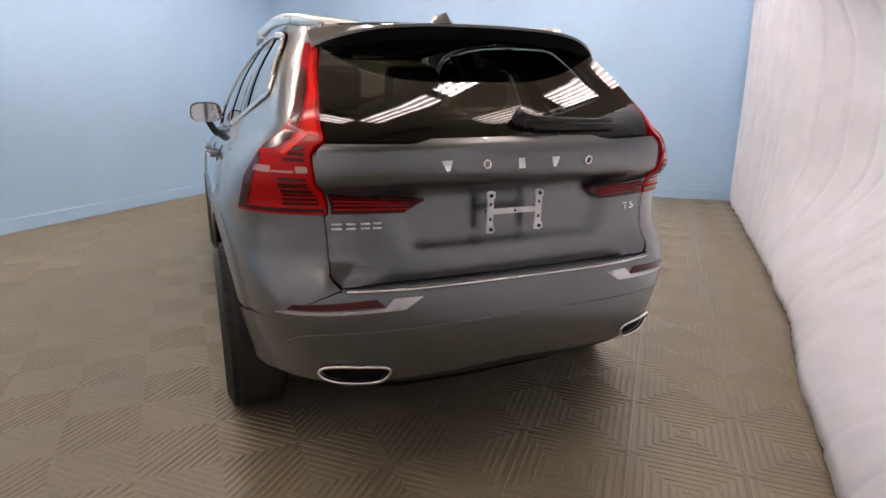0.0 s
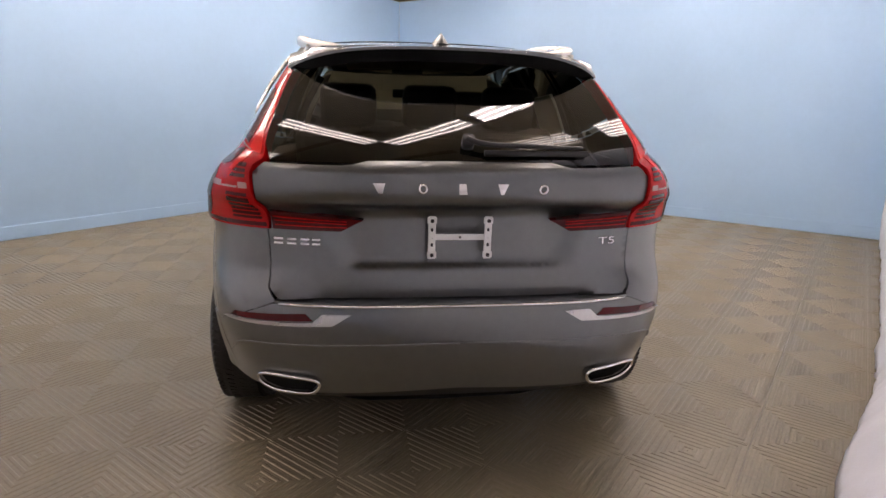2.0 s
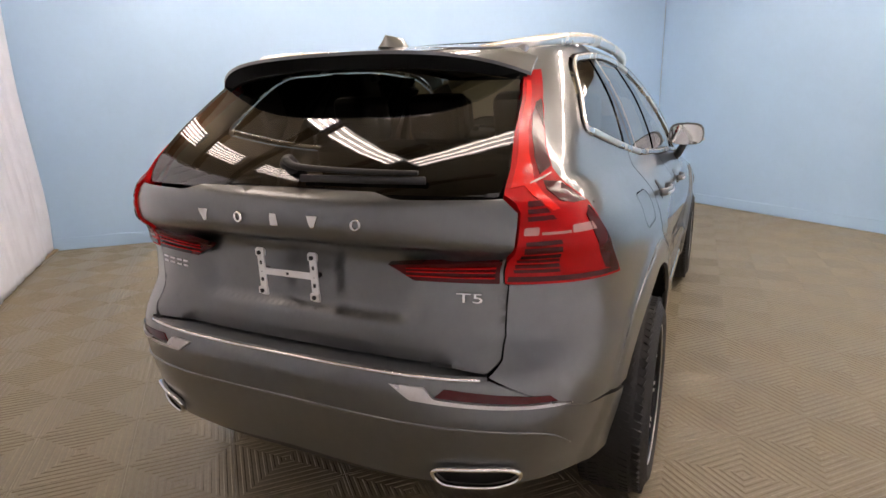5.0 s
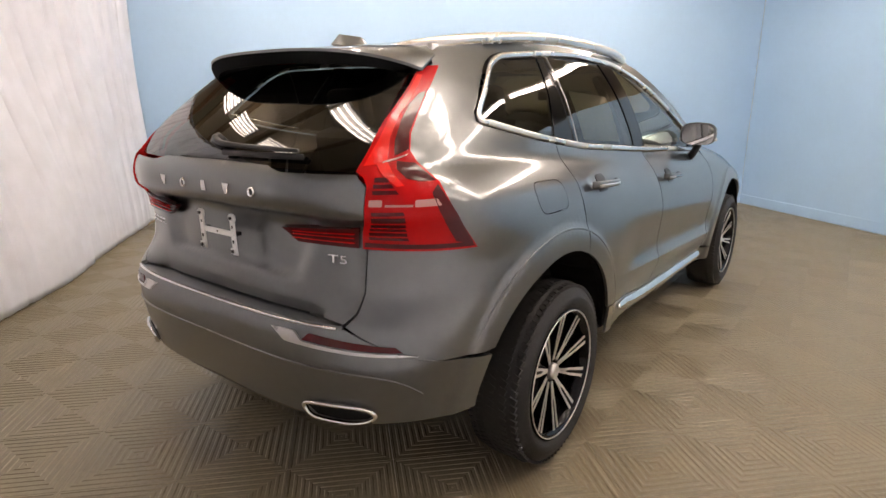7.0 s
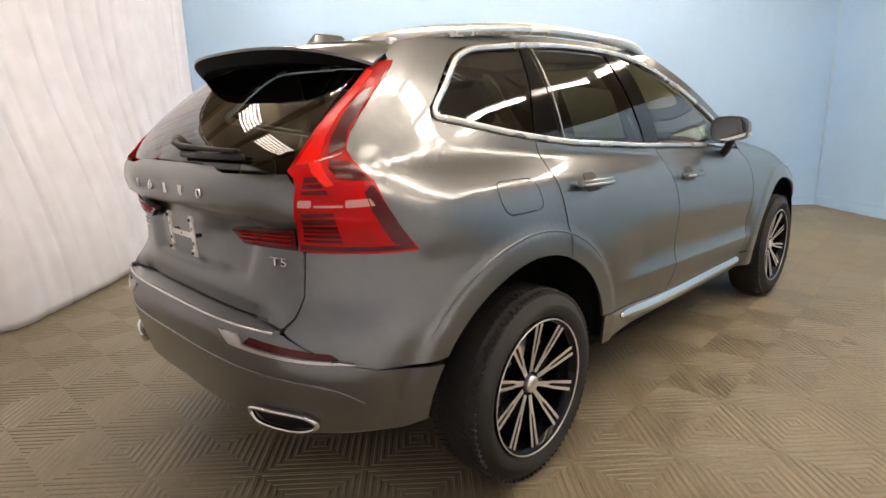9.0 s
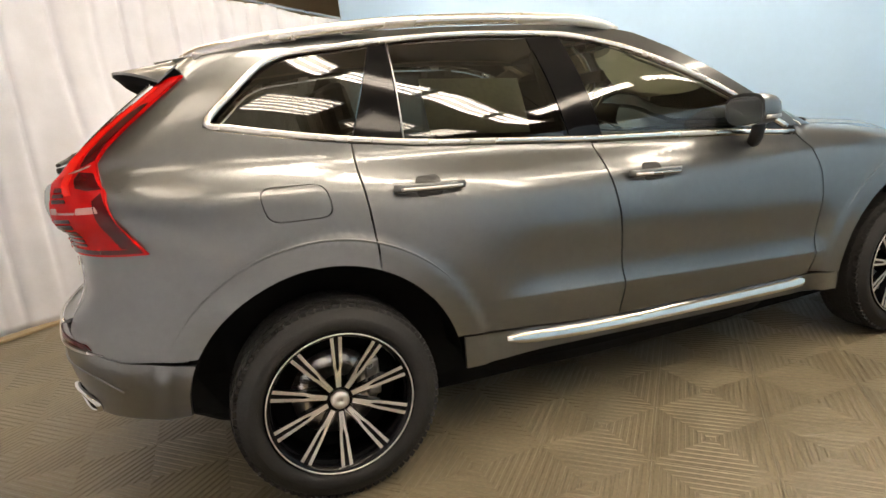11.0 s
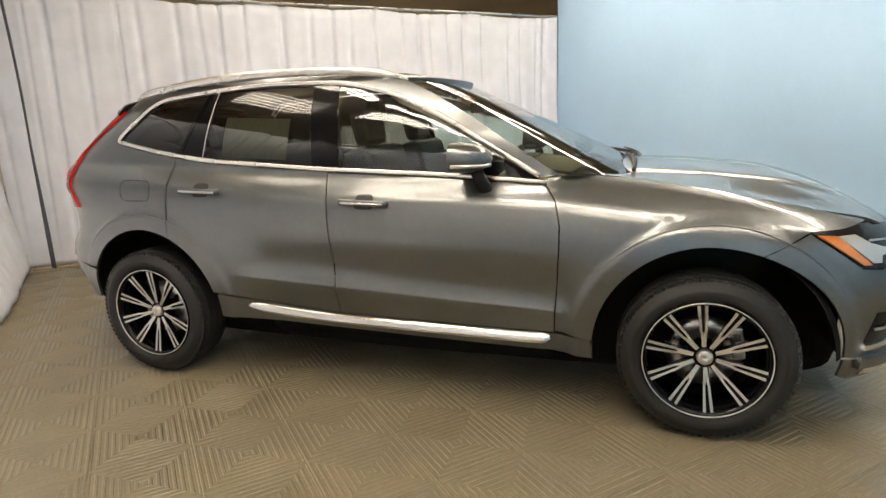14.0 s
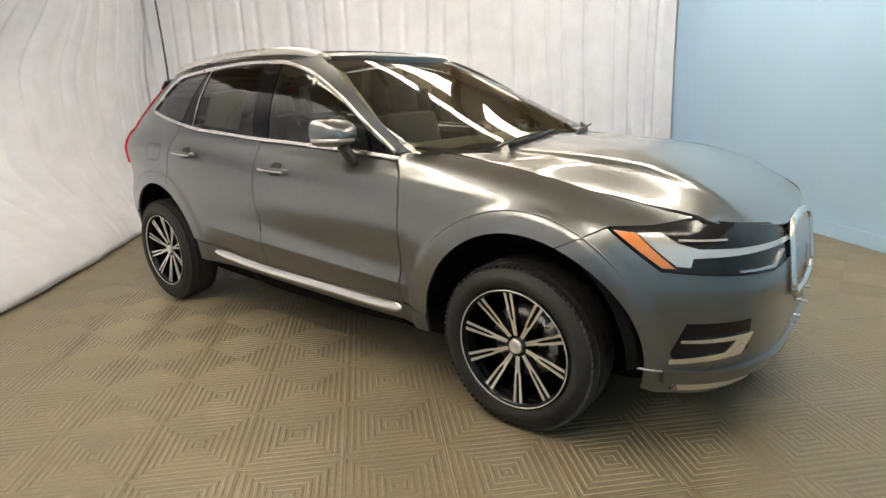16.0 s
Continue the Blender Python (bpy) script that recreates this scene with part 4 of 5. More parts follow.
# ---- wheels ----
def build_wheel():
    hub = new("wheel")
    hub.parent = car
    R, r, half = 0.354, 0.252, 0.110
    prof = [(r, -half * 0.86), (r + 0.012, -half * 0.97), (r + 0.045, -half * 1.08), (R - 0.050, -half * 1.03), (R - 0.028, -half * 0.94), (R - 0.012, -half * 0.80), (R - 0.003, -half * 0.58), (R, -half * 0.25), (R, half * 0.25), (R - 0.003, half * 0.58), (R - 0.012, half * 0.80), (R - 0.028, half * 0.94), (R - 0.050, half * 1.03), (r + 0.045, half * 1.08), (r + 0.012, half * 0.97), (r, half * 0.86)]
    tyre = lathe("tyre", prof, RUBBER, hub, 72)
    # tread blocks at the shoulders
    bm = bmesh.new()
    for i in range(80):
        a = 2 * math.pi * i / 80
        for y in (-0.082, -0.045, 0.0, 0.045, 0.082):
            rr = R - (0.0052 if abs(y) < 0.06 else 0.0125)
            m = Matrix.Rotation(a + 0.02 * (y > 0), 4, "Y") @ Matrix.Translation((rr, y, 0)) @ Matrix.Rotation(0.35 * (1 if y > 0 else -1), 4, "X")
            box(bm, (0.012, 0.030, 0.020), m)
    part("tread", bm, RUBBER, tyre)
    lathe("rim", [(0.250, -0.108), (0.256, -0.104), (0.252, -0.094), (0.236, -0.085), (0.228, 0.08), (0.224, 0.08), (0.226, -0.075), (0.238, -0.100)], GLOSS, hub, 72, "gloss black alloy rim")
    lathe("rim_lip", [(0.2460, -0.1095), (0.2505, -0.1100), (0.2505, -0.1060), (0.2460, -0.1060)], ALLOY, hub, 72, "machined rim edge")
    lathe("brake_disc", [(0.06, 0.012), (0.155, 0.012), (0.155, 0.024), (0.06, 0.024)], SATIN, hub, 48)
    lathe("wheel_back", [(0.01, 0.05), (0.227, 0.05), (0.227, 0.06), (0.01, 0.06)], LINER, hub, 40)
    bm = bmesh.new()
    box(bm, (0.05, 0.05, 0.14), Matrix.Translation((0.135, 0.012, 0.03)), 0.01)
    part("brake_caliper", bm, SATIN, hub)
    for i in range(10):
        turn = Matrix.Rotation(2 * math.pi * (i + 0.06) / 10, 4, "Y")
        for mat, name, wide, y0, tall in ((GLOSS, "spoke", 1.0, 0.0, 0.030), (ALLOY, "spoke_face", 0.0, -0.0305, 0.0)):
            bm = bmesh.new()
            if name == "spoke":
                prof_ = [(0.035, 0.012), (0.11, 0.014), (0.246, 0.0225)]
                ring_ = []
                for rad, w in prof_:
                    y = -0.058 - 0.034 * (rad - 0.03) / 0.21
                    ring_.append([bm.verts.new(turn @ Vector((sx * w, y + dy, rad))) for sx, dy in ((-1, 0), (1, 0), (0.8, 0.034), (-0.8, 0.034))])
                for a, b in zip(ring_, ring_[1:]):
                    for j in range(4):
                        bm.faces.new((a[j], a[(j + 1) % 4], b[(j + 1) % 4], b[j]))
                bm.faces.new(ring_[0][::-1]), bm.faces.new(ring_[-1])
            else:
                for sx in (-1, 1):
                    line = [(0.045, 0.0042, 0.0040), (0.105, 0.0058, 0.0052), (0.125, 0.0098, 0.0046), (0.249, 0.0150, 0.0062)]
                    ring_ = []
                    for rad, cx, w in line:
                        y = -0.0585 - 0.034 * (rad - 0.03) / 0.21
                        ring_.append([bm.verts.new(turn @ Vector((sx * cx + d * w, y + dy, rad))) for d, dy in ((-1, -0.002), (1, -0.002), (1, 0.002), (-1, 0.002))])
                    for a, b in zip(ring_, ring_[1:]):
                        for j in range(4):
                            bm.faces.new((a[j], a[(j + 1) % 4], b[(j + 1) % 4], b[j]))
                    bm.faces.new(ring_[0][::-1]), bm.faces.new(ring_[-1])
            bmesh.ops.recalc_face_normals(bm, faces=bm.faces)
            part(name, bm, mat, hub)
    lathe("centre_cap", [(0.0005, -0.079), (0.024, -0.078), (0.031, -0.073), (0.033, -0.055), (0.0005, -0.055)], ALLOY, hub, 32, "round metal centre cap")
    for i in range(5):
        a = 2 * math.pi * i / 5 + 0.3
        lathe("wheel_nut", [(0.0005, -0.066), (0.008, -0.066), (0.010, -0.062), (0.010, -0.045), (0.0005, -0.045)], SATIN, hub, 10, m=Matrix.Translation((0.054 * math.cos(a), 0.004, 0.054 * math.sin(a))))
    return hub


wheel = build_wheel()
wheel.matrix_basis = pose(AXLE_R, -0.825, 0.356)
spots = [pose(AXLE_F, -0.825, 0.356, 0, -8, 0), pose(AXLE_R, 0.825, 0.356, 0, 12, 180), pose(AXLE_F, 0.825, 0.356, 0, 0, 180)]
for m in spots:
    copy_thing(wheel, m)


# ---- small outside parts ----
def handle(x, z):
    for flip in (False, True):
        y = abs(lower(x, z)[1])
        sg = 1 if flip else -1
        line = swept([(x - 0.122, sg * (y + 0.012), z + 0.004), (x - 0.10, sg * (y + 0.032), z + 0.004), (x, sg * (y + 0.040), z + 0.001), (x + 0.10, sg * (y + 0.032), z - 0.003), (x + 0.122, sg * (y + 0.012), z - 0.004)], 5)
        bar("door_handle", line, (0.009, 0.0145), PAINT, car, "body-coloured door handle", up=(0, 0, 1))
        # added strip, carries the bright highlight along the body-coloured handle
        strip = [v + Vector((0, sg * 0.0075, -0.004)) for v in line[4:-4]]
        bar("handle_strip", strip, (0.004, 0.006), SATIN, car, "satin metal strip added to brighten the handle", up=(0, 0, 1), sides=8)
        # flat black patch stands in for the shaded recess behind the handle
        cup = rounded([(x - 0.05, z - 0.034), (x + 0.05, z - 0.034), (x + 0.045, z + 0.034), (x - 0.045, z + 0.034)], 0.022)
        patch("handle_cup_shade", lower, cup, BLACK, car, off=0.002, depth=0.003, step=0.03, flip=flip)


handle(0.396, 1.044)
handle(1.342, 0.991)


def wing_mirror(flip):
    sg = 1 if flip else -1
    shell, k, rows_ = [], 16, 9
    faces = []
    for j in range(rows_ + 1):
        t = j / rows_
        # lengthwise from the glass (t = 0) to the nose
        r = (1 - (max(0.0, t - 0.12) / 0.88) ** 2.4) ** 0.5 if t < 1 else 0.02
        for i in range(k):
            a = 2 * math.pi * i / k
            c, s_ = math.cos(a), math.sin(a)
            c, s_ = math.copysign(abs(c) ** 0.65, c), math.copysign(abs(s_) ** 0.65, s_)
            shell.append((1.80 + 0.175 * t, sg * (0.895 + 0.100 * r * c - 0.01 * t), 1.192 + 0.070 * r * s_ * (1 if s_ > 0 else 0.9) - 0.006 * t))
    for j in range(rows_):
        faces += [(j * k + i, j * k + (i + 1) % k, (j + 1) * k + (i + 1) % k, (j + 1) * k + i) for i in range(k)]
    faces += [tuple(range(k))[::-1], tuple(range(rows_ * k, rows_ * k + k))]
    ob = mesh_object("mirror_shell", shell, faces, PAINT, car, "body-coloured wing mirror housing", True)
    ob.data.set_sharp_from_angle(angle=radians(50))
    glass_ = [(1.797, sg * 0.895 + 0.090 * math.copysign(abs(math.cos(a)) ** 0.65, math.cos(a)), 1.190 + 0.060 * math.copysign(abs(math.sin(a)) ** 0.65, math.sin(a))) for a in (2 * math.pi * i / 24 for i in range(24))]
    mesh_object("mirror_glass", glass_ + [(x + 0.003, y, z) for x, y, z in glass_], [tuple(range(24)), tuple(range(24, 48))[::-1]] + [(i, (i + 1) % 24, 24 + (i + 1) % 24, 24 + i) for i in range(24)], MIRROR, ob, "mirror glass")
    bar("mirror_band", [(1.815 + 0.15 * math.sin(a), sg * (0.893 + 0.099 * math.cos(a)), 1.162) for a in (math.pi * i / 12 for i in range(13))], (0.006, 0.008), SATIN, ob)
    bar("mirror_foot", [(1.93, sg * 0.81, 1.03), (1.92, sg * 0.85, 1.07), (1.90, sg * 0.885, 1.135)], (0.038, 0.026), BLACK, car, "black mirror foot", up=(0, 1, 0), taper=lambda t: 1 - 0.25 * t)


wing_mirror(False)
wing_mirror(True)

# aerial fin
fin = []
for j in range(8):
    t = j / 7
    fin += [(-0.03 - 0.23 * i / 11 * (1 - 0.45 * t) - 0.06 * t, (0.035 * (1 - t) + 0.004) * math.sin(math.pi * min(1, i / 11)) ** 0.6 * sg, 1.580 + 0.042 * t) for sg in (-1,) for i in range(12)]
    fin += [(-0.03 - 0.23 * i / 11 * (1 - 0.45 * t) - 0.06 * t, (0.035 * (1 - t) + 0.004) * math.sin(math.pi * min(1, i / 11)) ** 0.6, 1.580 + 0.042 * t) for i in range(11, -1, -1)]
mesh_object("aerial_fin", fin, [(j * 24 + i, j * 24 + (i + 1) % 24, (j + 1) * 24 + (i + 1) % 24, (j + 1) * 24 + i) for j in range(7) for i in range(24)] + [tuple(range(168, 192))], PAINT, car, "body-coloured roof aerial", True)

# rear wiper
def on_glass(s, z, off):
    return Vector(lower(s, z)) + off * skin_normal(lower, s, z)


def on_pane(y, z, off):
    return Vector(rear_pane(y, z)) + off * skin_normal(rear_pane, y, z)


wiper = new("rear_wiper")
wiper.parent = car
bar("wiper_hub", [on_pane(-0.02, 1.222, 0.0), on_pane(-0.02, 1.222, 0.036)], (0.020, 0.020), BLACK, wiper, up=(0, 1, 0), sides=14)
bar("wiper_arm", swept([on_pane(-0.015, 1.224, 0.034), on_pane(-0.07, 1.208, 0.036), on_pane(-0.24, 1.204, 0.030), on_pane(-0.40, 1.204, 0.024)], 5), (0.012, 0.010), BLACK, wiper, taper=lambda t: 1.0 - 0.4 * t)
bar("wiper_blade", [on_pane(y, 1.192, 0.014) for y in (-0.07, -0.19, -0.31, -0.42)], (0.006, 0.010), BLACK, wiper)

# windscreen wipers at rest
def on_screen(q, z, off):
    return Vector(screen(q, z)) + Vector((0.6 * off, 0, 0.8 * off))


for q0, q1 in ((-0.52, 0.06), (0.12, 0.66)):
    sweeper = new("front_wiper")
    sweeper.parent = car
    bar("wiper_arm", swept([on_screen(q0, 1.085, 0.030), on_screen(q0 + 0.15, 1.106, 0.042), on_screen((q0 + q1) / 2 + 0.1, 1.122, 0.036)], 4), (0.009, 0.008), BLACK, sweeper, taper=lambda t: 1 - 0.4 * t)
    bar("wiper_blade", swept([on_screen(q0 + 0.10, 1.098, 0.020), on_screen((q0 + q1) / 2, 1.112, 0.024), on_screen(q1, 1.128, 0.020)], 4), (0.006, 0.010), BLACK, sweeper)

# bare bolts for a front plate
for y in (-0.10, 0.10):
    for z in (0.42, 0.49):
        bar("plate_bolt", [(3.690, y, z), (3.745, y, z)], (0.008, 0.008), CHROME, car, up=(0, 0, 1), sides=8)

# badges: plain raised shapes
for i, x in enumerate((0.247, 0.124, 0.0, -0.124, -0.247)):
    s_ = REAR_MID - x * 1.27
    w = 0.021
    if i in (0, 3):
        shape_ = [(-w, 0.016), (w, 0.016), (0.3 * w, -0.016), (-0.3 * w, -0.016)]
    elif i == 2:
        shape_ = [(-0.8 * w, 0.016), (0.5 * w, 0.016), (0.8 * w, -0.016), (-0.8 * w, -0.016)]
    else:
        shape_ = None
    if shape_:
        patch("badge", lower, [(s_ + a, 1.091 + b) for a, b in shape_], CHROME, tailgate, off=0.004, depth=0.006, step=0.02)
    else:
        bar("badge", [on_glass(s_ + 0.014 * math.cos(a), 1.091 + 0.0125 * math.sin(a), 0.003) for a in (2 * math.pi * j / 14 for j in range(14))], (0.004, 0.004), CHROME, tailgate, up=(-1, 0, 0), closed=True, sides=6)
for x0, x1 in ((0.624, 0.598), (0.588, 0.562), (0.550, 0.526), (0.518, 0.495)):
    s0, s1 = (2 * REAR_MID - (REAR_MID + v * 1.13) for v in (x0, x1))
    patch("badge", lower, [(s0, 0.893), (s1, 0.893), (s1, 0.899), (s0, 0.899)], CHROME, tailgate, off=0.003, depth=0.004, step=0.02)
    patch("badge", lower, [(s0, 0.908), (s1, 0.908), (s1, 0.914), (s0, 0.914)], CHROME, tailgate, off=0.003, depth=0.004, step=0.02)


def lettering(text, s, z, size, mat, parent):
    cu = bpy.data.curves.new("lettering", "FONT")
    cu.body, cu.size, cu.extrude, cu.align_x = text, size, 0.002, "CENTER"
    ob = new("lettering", cu)
    p, n = on_glass(s, z, 0.004), skin_normal(lower, s, z)
    across = Vector((0, 0, 1)).cross(n).normalized()
    m = Matrix((across, n.cross(across), n)).transposed().to_4x4()
    m.translation = p
    ob.matrix_world = m
    cu.materials.append(mat)
    me = bpy.data.meshes.new_from_object(ob.evaluated_get(bpy.context.evaluated_depsgraph_get()))
    me.transform(m @ Matrix.Diagonal((1.3, 0.72, 1, 1)))
    bpy.data.objects.remove(ob)
    out = new("badge", me)
    out.parent = parent
    out["label"] = "chrome badge reading " + text
    return out


lettering("T5", -0.865, 0.890, 0.050, CHROME, tailgate)

# bare plate bracket
bracket = new("plate_bracket")
bracket.parent = car
bx = -0.812
for y in (0.092, -0.092):
    solid("bracket_leg", (0.006, 0.024, 0.142), pose(bx, y, 0.928, 0, -2, 0), WHITE, bracket, bevel=0.002)
    for z in (0.872, 0.985):
        solid("bracket_pad", (0.010, 0.030, 0.020), pose(bx - 0.002, y, z), WHITE, bracket, bevel=0.002)
        bar("bolt", [(bx - 0.003, y, z), (bx - 0.012, y, z)], (0.006, 0.006), BLACK, bracket, up=(0, 0, 1), sides=8)
    for z in (0.905, 0.955):
        bar("slot", [(bx - 0.002, y, z), (bx - 0.0045, y, z)], (0.004, 0.006), BLACK, bracket, up=(0, 0, 1), sides=8)
solid("bracket_bar", (0.004, 0.17, 0.020), pose(bx, 0, 0.930), WHITE, bracket, bevel=0.002)
bar("slot", [(bx - 0.001, 0, 0.93), (bx - 0.0035, 0, 0.93)], (0.004, 0.004), BLACK, bracket, up=(0, 0, 1), sides=8)
for y in (0.092, -0.092):
    solid("bracket_stud", (0.03, 0.014, 0.014), pose(bx + 0.012, y, 0.93), BLACK, bracket)

# ---- inside the car ----
def seat(x, y, wide, name):
    ob = new(name)
    ob.parent = car
    solid("cushion", (0.52, wide, 0.16), pose(x, y, 0.62, 0, -6, 0), SEAT, ob, bevel=0.05, seg=3)
    solid("backrest", (0.16, wide, 0.62), pose(x - 0.30, y, 0.93, 0, -14, 0), SEAT, ob, bevel=0.05, seg=3)
    for yy in ((y,) if wide < 0.7 else (y - 0.38, y, y + 0.38)):
        solid("headrest", (0.10, 0.26, 0.20), pose(x - 0.40, yy, 1.335, 0, -12, 0), SEAT, ob, bevel=0.05, seg=3)
        solid("headrest_post", (0.02, 0.12, 0.10), pose(x - 0.385, yy, 1.235, 0, -12, 0), SEAT, ob)


seat(1.55, -0.37, 0.52, "front_seat")
seat(1.55, 0.37, 0.52, "front_seat")
seat(0.60, 0.0, 1.26, "rear_bench")
solid("dashboard", (0.42, 1.36, 0.24), pose(2.13, 0, 0.97, 0, 8, 0), DASH, car, bevel=0.06, seg=3)
bar("steering_wheel", [(1.80 + 0.065 * math.sin(a), 0.37 + 0.185 * math.cos(a), 1.0 + 0.175 * math.sin(a)) for a in (2 * math.pi * i / 28 for i in range(28))], (0.015, 0.015), SEAT, car, up=(1, 0, 0.4), closed=True)
solid("steering_boss", (0.05, 0.18, 0.12), pose(1.82, 0.37, 1.0, 0, -20, 0), SEAT, car, bevel=0.02)
solid("interior_mirror", (0.03, 0.22, 0.06), pose(1.68, 0, 1.42), BLACK, car, bevel=0.012)
patch("headlining", roof, [(1.42, -0.42), (1.42, 0.42), (0.2, 0.46), (-0.3, 0.42), (-0.3, -0.42), (0.2, -0.46)], BEIGE, car, off=-0.03, depth=0.01, step=0.1)
for flip in (False, True):
    patch("pillar_lining", flank, [(1.47, 1.552), (1.64, 1.478), (1.83, 1.368), (2.15, 1.16), (2.19, 1.105), (2.10, 1.11), (1.9, 1.245), (1.75, 1.33), (1.6, 1.40), (1.46, 1.46), (1.40, 1.50)], BEIGE, car, off=-0.016, depth=0.012, step=0.06, flip=flip)
    patch("pillar_lining", flank, [(1.03, 1.14), (1.16, 1.14), (1.09, 1.53), (0.99, 1.53)], SEAT, car, off=-0.05, depth=0.03, step=0.06, flip=flip)
    patch("door_lining", lower, [(0.2, 0.80), (2.2, 0.80), (2.16, 1.06), (1.0, 1.12), (0.3, 1.16)], SEAT, car, off=-0.05, depth=0.02, step=0.1, flip=flip)
sticker = patch("window_sticker", flank, [(0.46, 1.215), (0.86, 1.19), (0.86, 1.40), (0.46, 1.42)], GREEN, car, off=-0.014, depth=0.001, step=0.08, label="large pale price sheet stuck inside the window")

# ---- lamps above the booth ----
def build_fitting(tubes, length, wide, high, glow, cover=1.0):
    """A hanging fluorescent fitting, lengthwise along x."""
    ob = new("fluorescent_light")
    solid("housing", (length, wide * cover, 0.05), pose(0, 0, 0.055), WHITE, ob, bevel=0.006)
    for i in range(tubes):
        y = (i - (tubes - 1) / 2) * wide / tubes
        bar("tube", [(-length / 2 + 0.04, y, 0.0), (length / 2 - 0.04, y, 0.0)], (0.013, 0.013), glow, ob, sides=8)
    for x in (-length / 2 + 0.02, length / 2 - 0.02):
        solid("end_cap", (0.03, wide, 0.045), pose(x, 0, 0.01), WHITE, ob, bevel=0.004)
    for x in (-length * 0.35, length * 0.35):
        bar("hanger", [(x, 0, 0.08), (x, 0, CEIL - high)], (0.004, 0.004), BLACK, ob, up=(0, 1, 0), sides=6)
    return tagged(ob, "lit white fluorescent fitting hanging from the ceiling", "light", "lights round the booth")


CEIL, LAMP_Z = 4.5, 3.5
turn_a, turn_c = math.degrees(math.atan2(dir_a.y, dir_a.x)), math.degrees(math.atan2(along_c.y, along_c.x))
turn_d = math.degrees(math.atan2(along_d.y, along_d.x))
in_a, in_b, in_c, in_d = -out_a, -out_b, Vector((along_c.y, -along_c.x)), Vector((-along_d.y, along_d.x))
ring_k = Vector((-1.40, 0.47))
rows_of_lamps = {
    # corner pair dimmed so the car's shadow behind its tail stays dark
    "dimmed": [(ring_k + along_d * 0.70, turn_d), (ring_k + along_c * 0.75, turn_c)],
    "d": [(ring_k + along_d * (0.70 + 1.31 * i), turn_d) for i in range(1, 5)],
    "c": [(ring_k + along_c * (0.75 + 1.31 * i), turn_c) for i in range(1, 4)],
    "a": [(CORNER_AB + dir_a * (2.1 + 1.31 * i) + in_a * 1.4, turn_a) for i in range(4)],
    "b": [(CORNER_AB + dir_b * (2.1 + 1.31 * i) + in_b * 1.4, turn_a + 90) for i in range(3)],
    "panel_d": [(Vector((-1.15, -1.65)) + along_d * 1.75 * i, turn_d) for i in range(1, 4)],
    # two back rows and the last three: unseen, added to brighten the ceiling
    "panel_c": [(Vector((-1.15, -1.65)), turn_d)] + [(Vector((-0.7, 4.1)) + along_c * 1.8 * i - in_c * back, turn_c) for back in (0.0, 2.8, 5.0) for i in (-1, 0, 1)]
    + [(CORNER_AB + (out_a + out_b) * 2.2 + (out_a - out_b) * 2.0 * i, turn_a) for i in (-1, 0, 1)],
}
for row, lamps in rows_of_lamps.items():
    if row.startswith("panel"):
        high = 4.2
        fitting = build_fitting(6, 1.22, 0.60, high, TUBES[row], 0.5 if row == "panel_c" else 1.0)
        tagged(fitting, "lit six-tube fluorescent panel under the hall ceiling, in rows partly added unseen", "light", "hall lights")
    else:
        high = LAMP_Z
        fitting = build_fitting(3, 1.22, 0.26, high, TUBES[row])
    fitting.matrix_basis = pose(*lamps[0][0], high, 0, 0, lamps[0][1])
    for p, turn in lamps[1:]:
        copy_thing(fitting, pose(*p, high, 0, 0, turn))

# ---- hall round the booth ----
mid = Vector((2.0, -0.2))
ceiling = solid("ceiling", (30, 30, 0.2), pose(mid.x, mid.y, CEIL + 0.1, 0, 0, turn_c), CEILING)
tagged(ceiling, "beige painted hall ceiling", "ceiling", kind="structure")
for i, (dx, dy, wx, wy) in enumerate(((15.1, 0, 0.2, 30), (-15.1, 0, 0.2, 30), (0, 15.1, 29.9, 0.2), (0, -15.1, 29.9, 0.2))):
    a = radians(turn_c)
    ob = solid("wall_%d" % (i + 3), (wx, wy, CEIL), pose(mid.x + dx * math.cos(a) - dy * math.sin(a), mid.y + dx * math.sin(a) + dy * math.cos(a), CEIL / 2, 0, 0, turn_c), CEILING)
    tagged(ob, "plain beige hall wall behind the booth", "wall", kind="structure")
ground = solid("floor", (30, 30, 0.2), pose(mid.x, mid.y, -0.122, 0, 0, turn_c), CONCRETE, bevel=0)
tagged(ground, "grey concrete hall floor under the tiles", "floor", kind="structure")
for i in range(7):
    p = CORNER_CD + along_c * (-1.5 + 1.6 * i) - in_c * 0.2
    ob = solid("ceiling_joist", (0.14, 8.0, 0.22), pose(p.x - in_c.x * 2, p.y - in_c.y * 2, CEIL - 0.11, 0, 0, turn_c), WOOD, bevel=0.005)
    tagged(ob, "bare timber joist under the beige ceiling", "joist", "ceiling joists")


def rod_thing(name, a, b, r, mat, label, category):
    bm = bmesh.new()
    d = Vector(b) - Vector(a)
    bmesh.ops.create_cone(bm, cap_ends=True, segments=12, radius1=r, radius2=r, depth=d.length, matrix=Matrix.Translation((Vector(a) + Vector(b)) / 2) @ d.to_track_quat("Z", "Y").to_matrix().to_4x4())
    return tagged(part(name, bm, mat, smooth=False), label, category)


a, b = CORNER_CD - along_c * 0.4, END_A + along_c * 0.3
rod_thing("curtain_pole", (a.x, a.y, CLOTH_TOP + 0.01), (b.x, b.y, CLOTH_TOP + 0.01), 0.016, SATIN, "straight metal pole carrying the white curtain", "pole")

# ---- floor of ribbed tiles ----
SIZE = 0.40
TILE_TURN, TILE_AT = 46.6, Vector((0.466, -1.532))
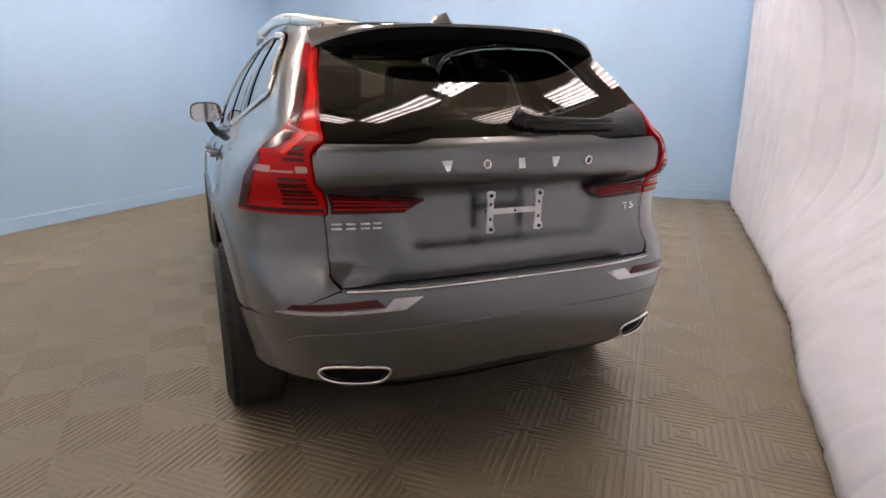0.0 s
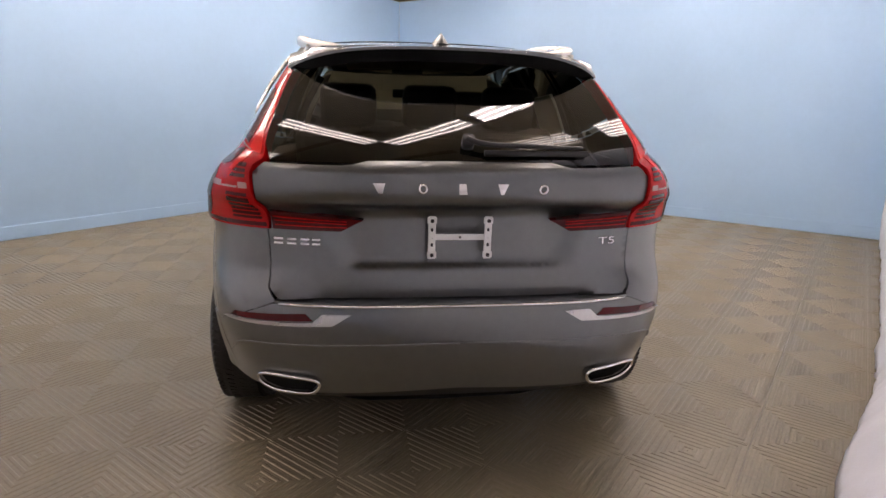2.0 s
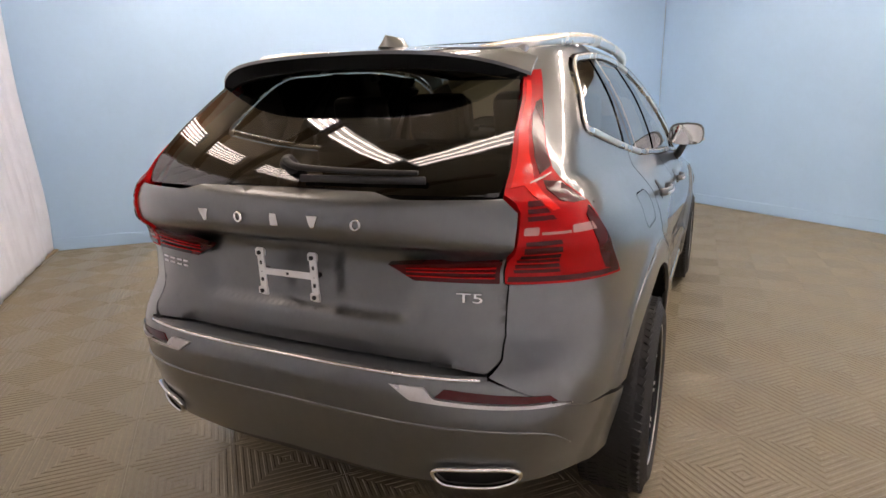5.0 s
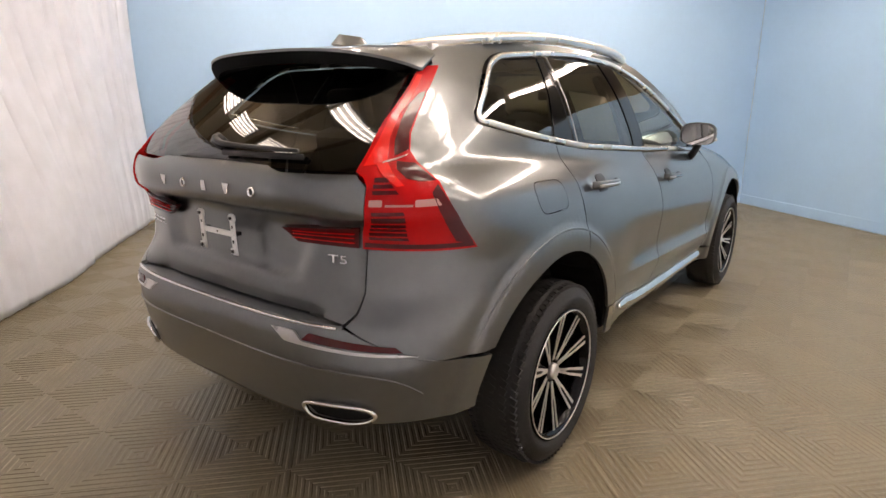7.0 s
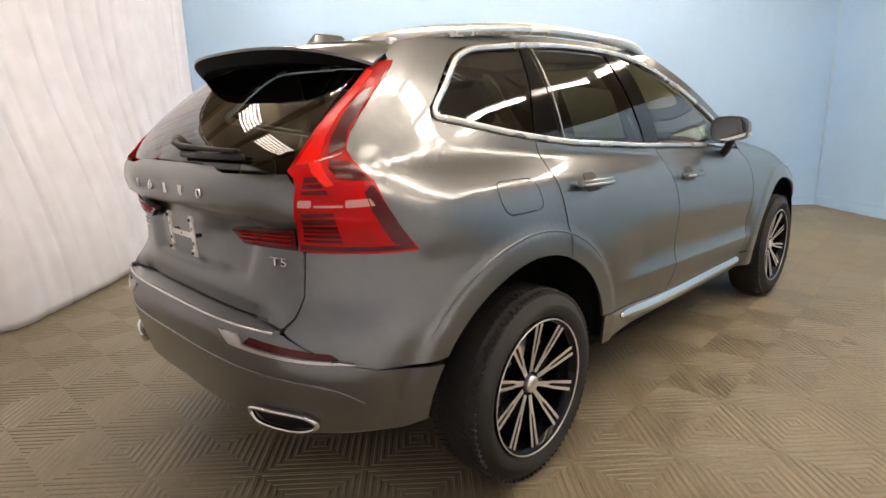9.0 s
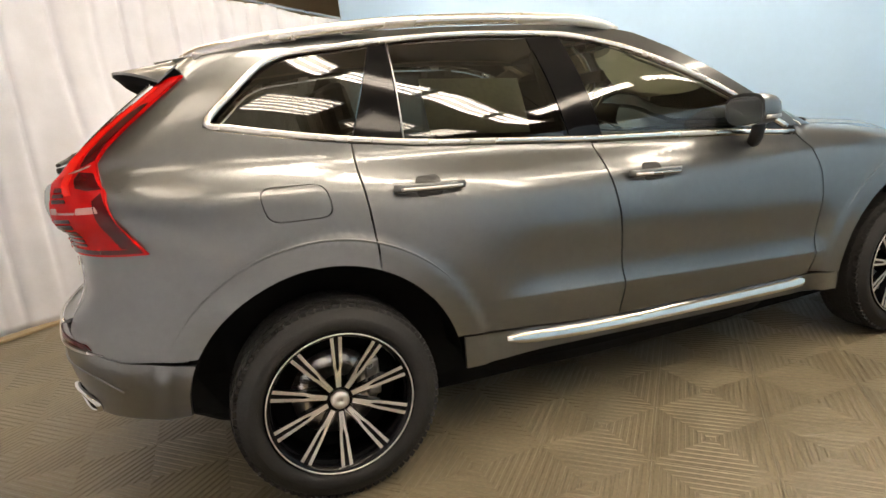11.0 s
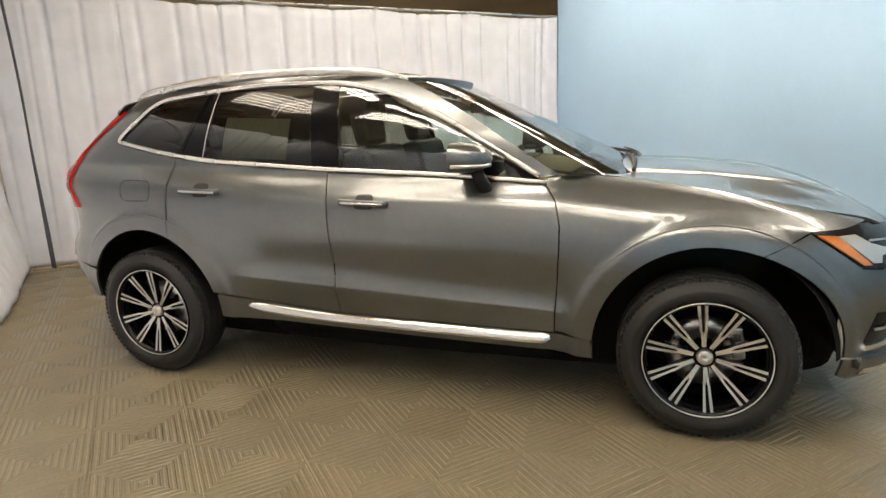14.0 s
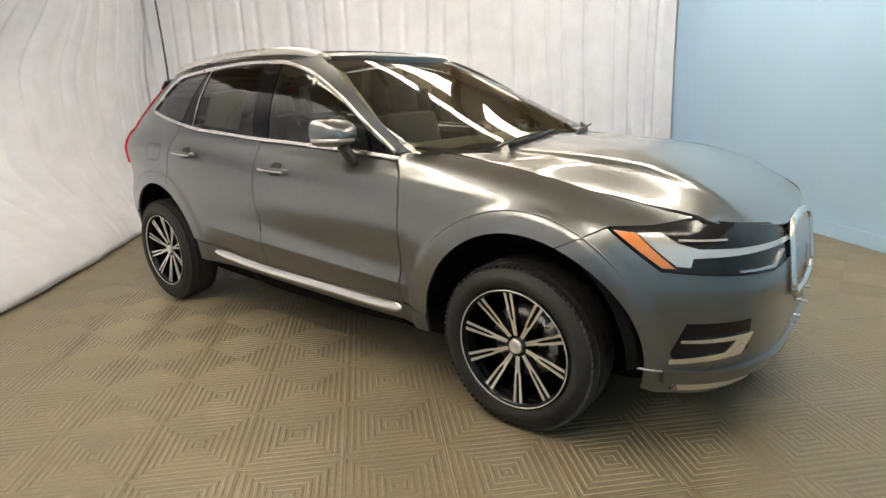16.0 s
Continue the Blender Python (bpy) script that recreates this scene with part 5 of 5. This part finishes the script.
edge_dir, edge_nor = Vector((math.cos(radians(TILE_TURN)), math.sin(radians(TILE_TURN)))), Vector((math.sin(radians(TILE_TURN)), -math.cos(radians(TILE_TURN))))


def tile_mesh(ribs):
    """Square tile with concentric ribs round its middle."""
    verts, faces, h, g = [], [], SIZE / 2 - 0.0008, 0.0024
    pitch = h / ribs
    rings = [(h, -0.016), (h, 0.0)]
    for i in range(ribs):
        r = h - i * pitch
        rings += [(r - 0.30 * pitch, 0.0), (r - 0.42 * pitch, -g), (r - 0.86 * pitch, -g), (r - 0.985 * pitch, 0.0)]
    for r, z in rings:
        verts += [(-r, -r, z), (r, -r, z), (r, r, z), (-r, r, z)]
    for k in range(len(rings) - 1):
        faces += [(4 * k + j, 4 * k + (j + 1) % 4, 4 * k + 4 + (j + 1) % 4, 4 * k + 4 + j) for j in range(4)]
    k = 4 * (len(rings) - 1)
    faces.append((k, k + 1, k + 2, k + 3))
    me = bpy.data.meshes.new("tile")
    me.from_pydata(verts, [], faces)
    me.materials.append(TILE)
    return me


tile_data = tile_mesh(7)
tiled = new("floor_tiles")
tagged(tiled, "tan ribbed plastic floor tiles laid in a square grid", "floor", kind="structure")
spots = []
for i in range(-24, 25):
    for j in range(-24, 25):
        p = TILE_AT + edge_dir * (SIZE * i) + edge_nor * (SIZE * j)
        if (p - CORNER_AB).dot(out_a) > 0.15 or (p - CORNER_AB).dot(out_b) > 0.15 or (p - CORNER_CD).dot(in_c) < -0.05 or (p - CORNER_CD).dot(in_d) < -1.6:
            continue
        spots.append(((p - Vector((1.0, -1.2))).length, p))
spots.sort(key=lambda v: v[0])
rest_v, rest_f = [], []
base_v, base_f = [v.co.copy() for v in tile_data.vertices], [tuple(f.vertices) for f in tile_data.polygons]
for n, (far, p) in enumerate(spots):
    m = pose(p.x, p.y, 0.0, 0, 0, TILE_TURN)
    if n < 300:
        ob = new("tile", tile_data)
        ob.parent, ob.matrix_basis = tiled, m
    else:
        k = len(rest_v)
        rest_v += [m @ v for v in base_v]
        rest_f += [tuple(k + i for i in f) for f in base_f]
far_tiles = mesh_object("far_tiles", rest_v, rest_f, TILE, tiled)
far_tiles["kind"] = "stuff"
# sloped edging strips along the curtain
mid_c = (CORNER_CD + END_A) / 2 - in_c * 0.03
ob = solid("edge_strip", ((END_A - CORNER_CD).length, 0.10, 0.02), pose(mid_c.x + in_c.x * 0.10, mid_c.y + in_c.y * 0.10, 0.012, 0, 0, turn_c), EDGE, bevel=0.006)
tagged(ob, "tan edging strip of the tiled floor beside the curtain", "trim", kind="structure")
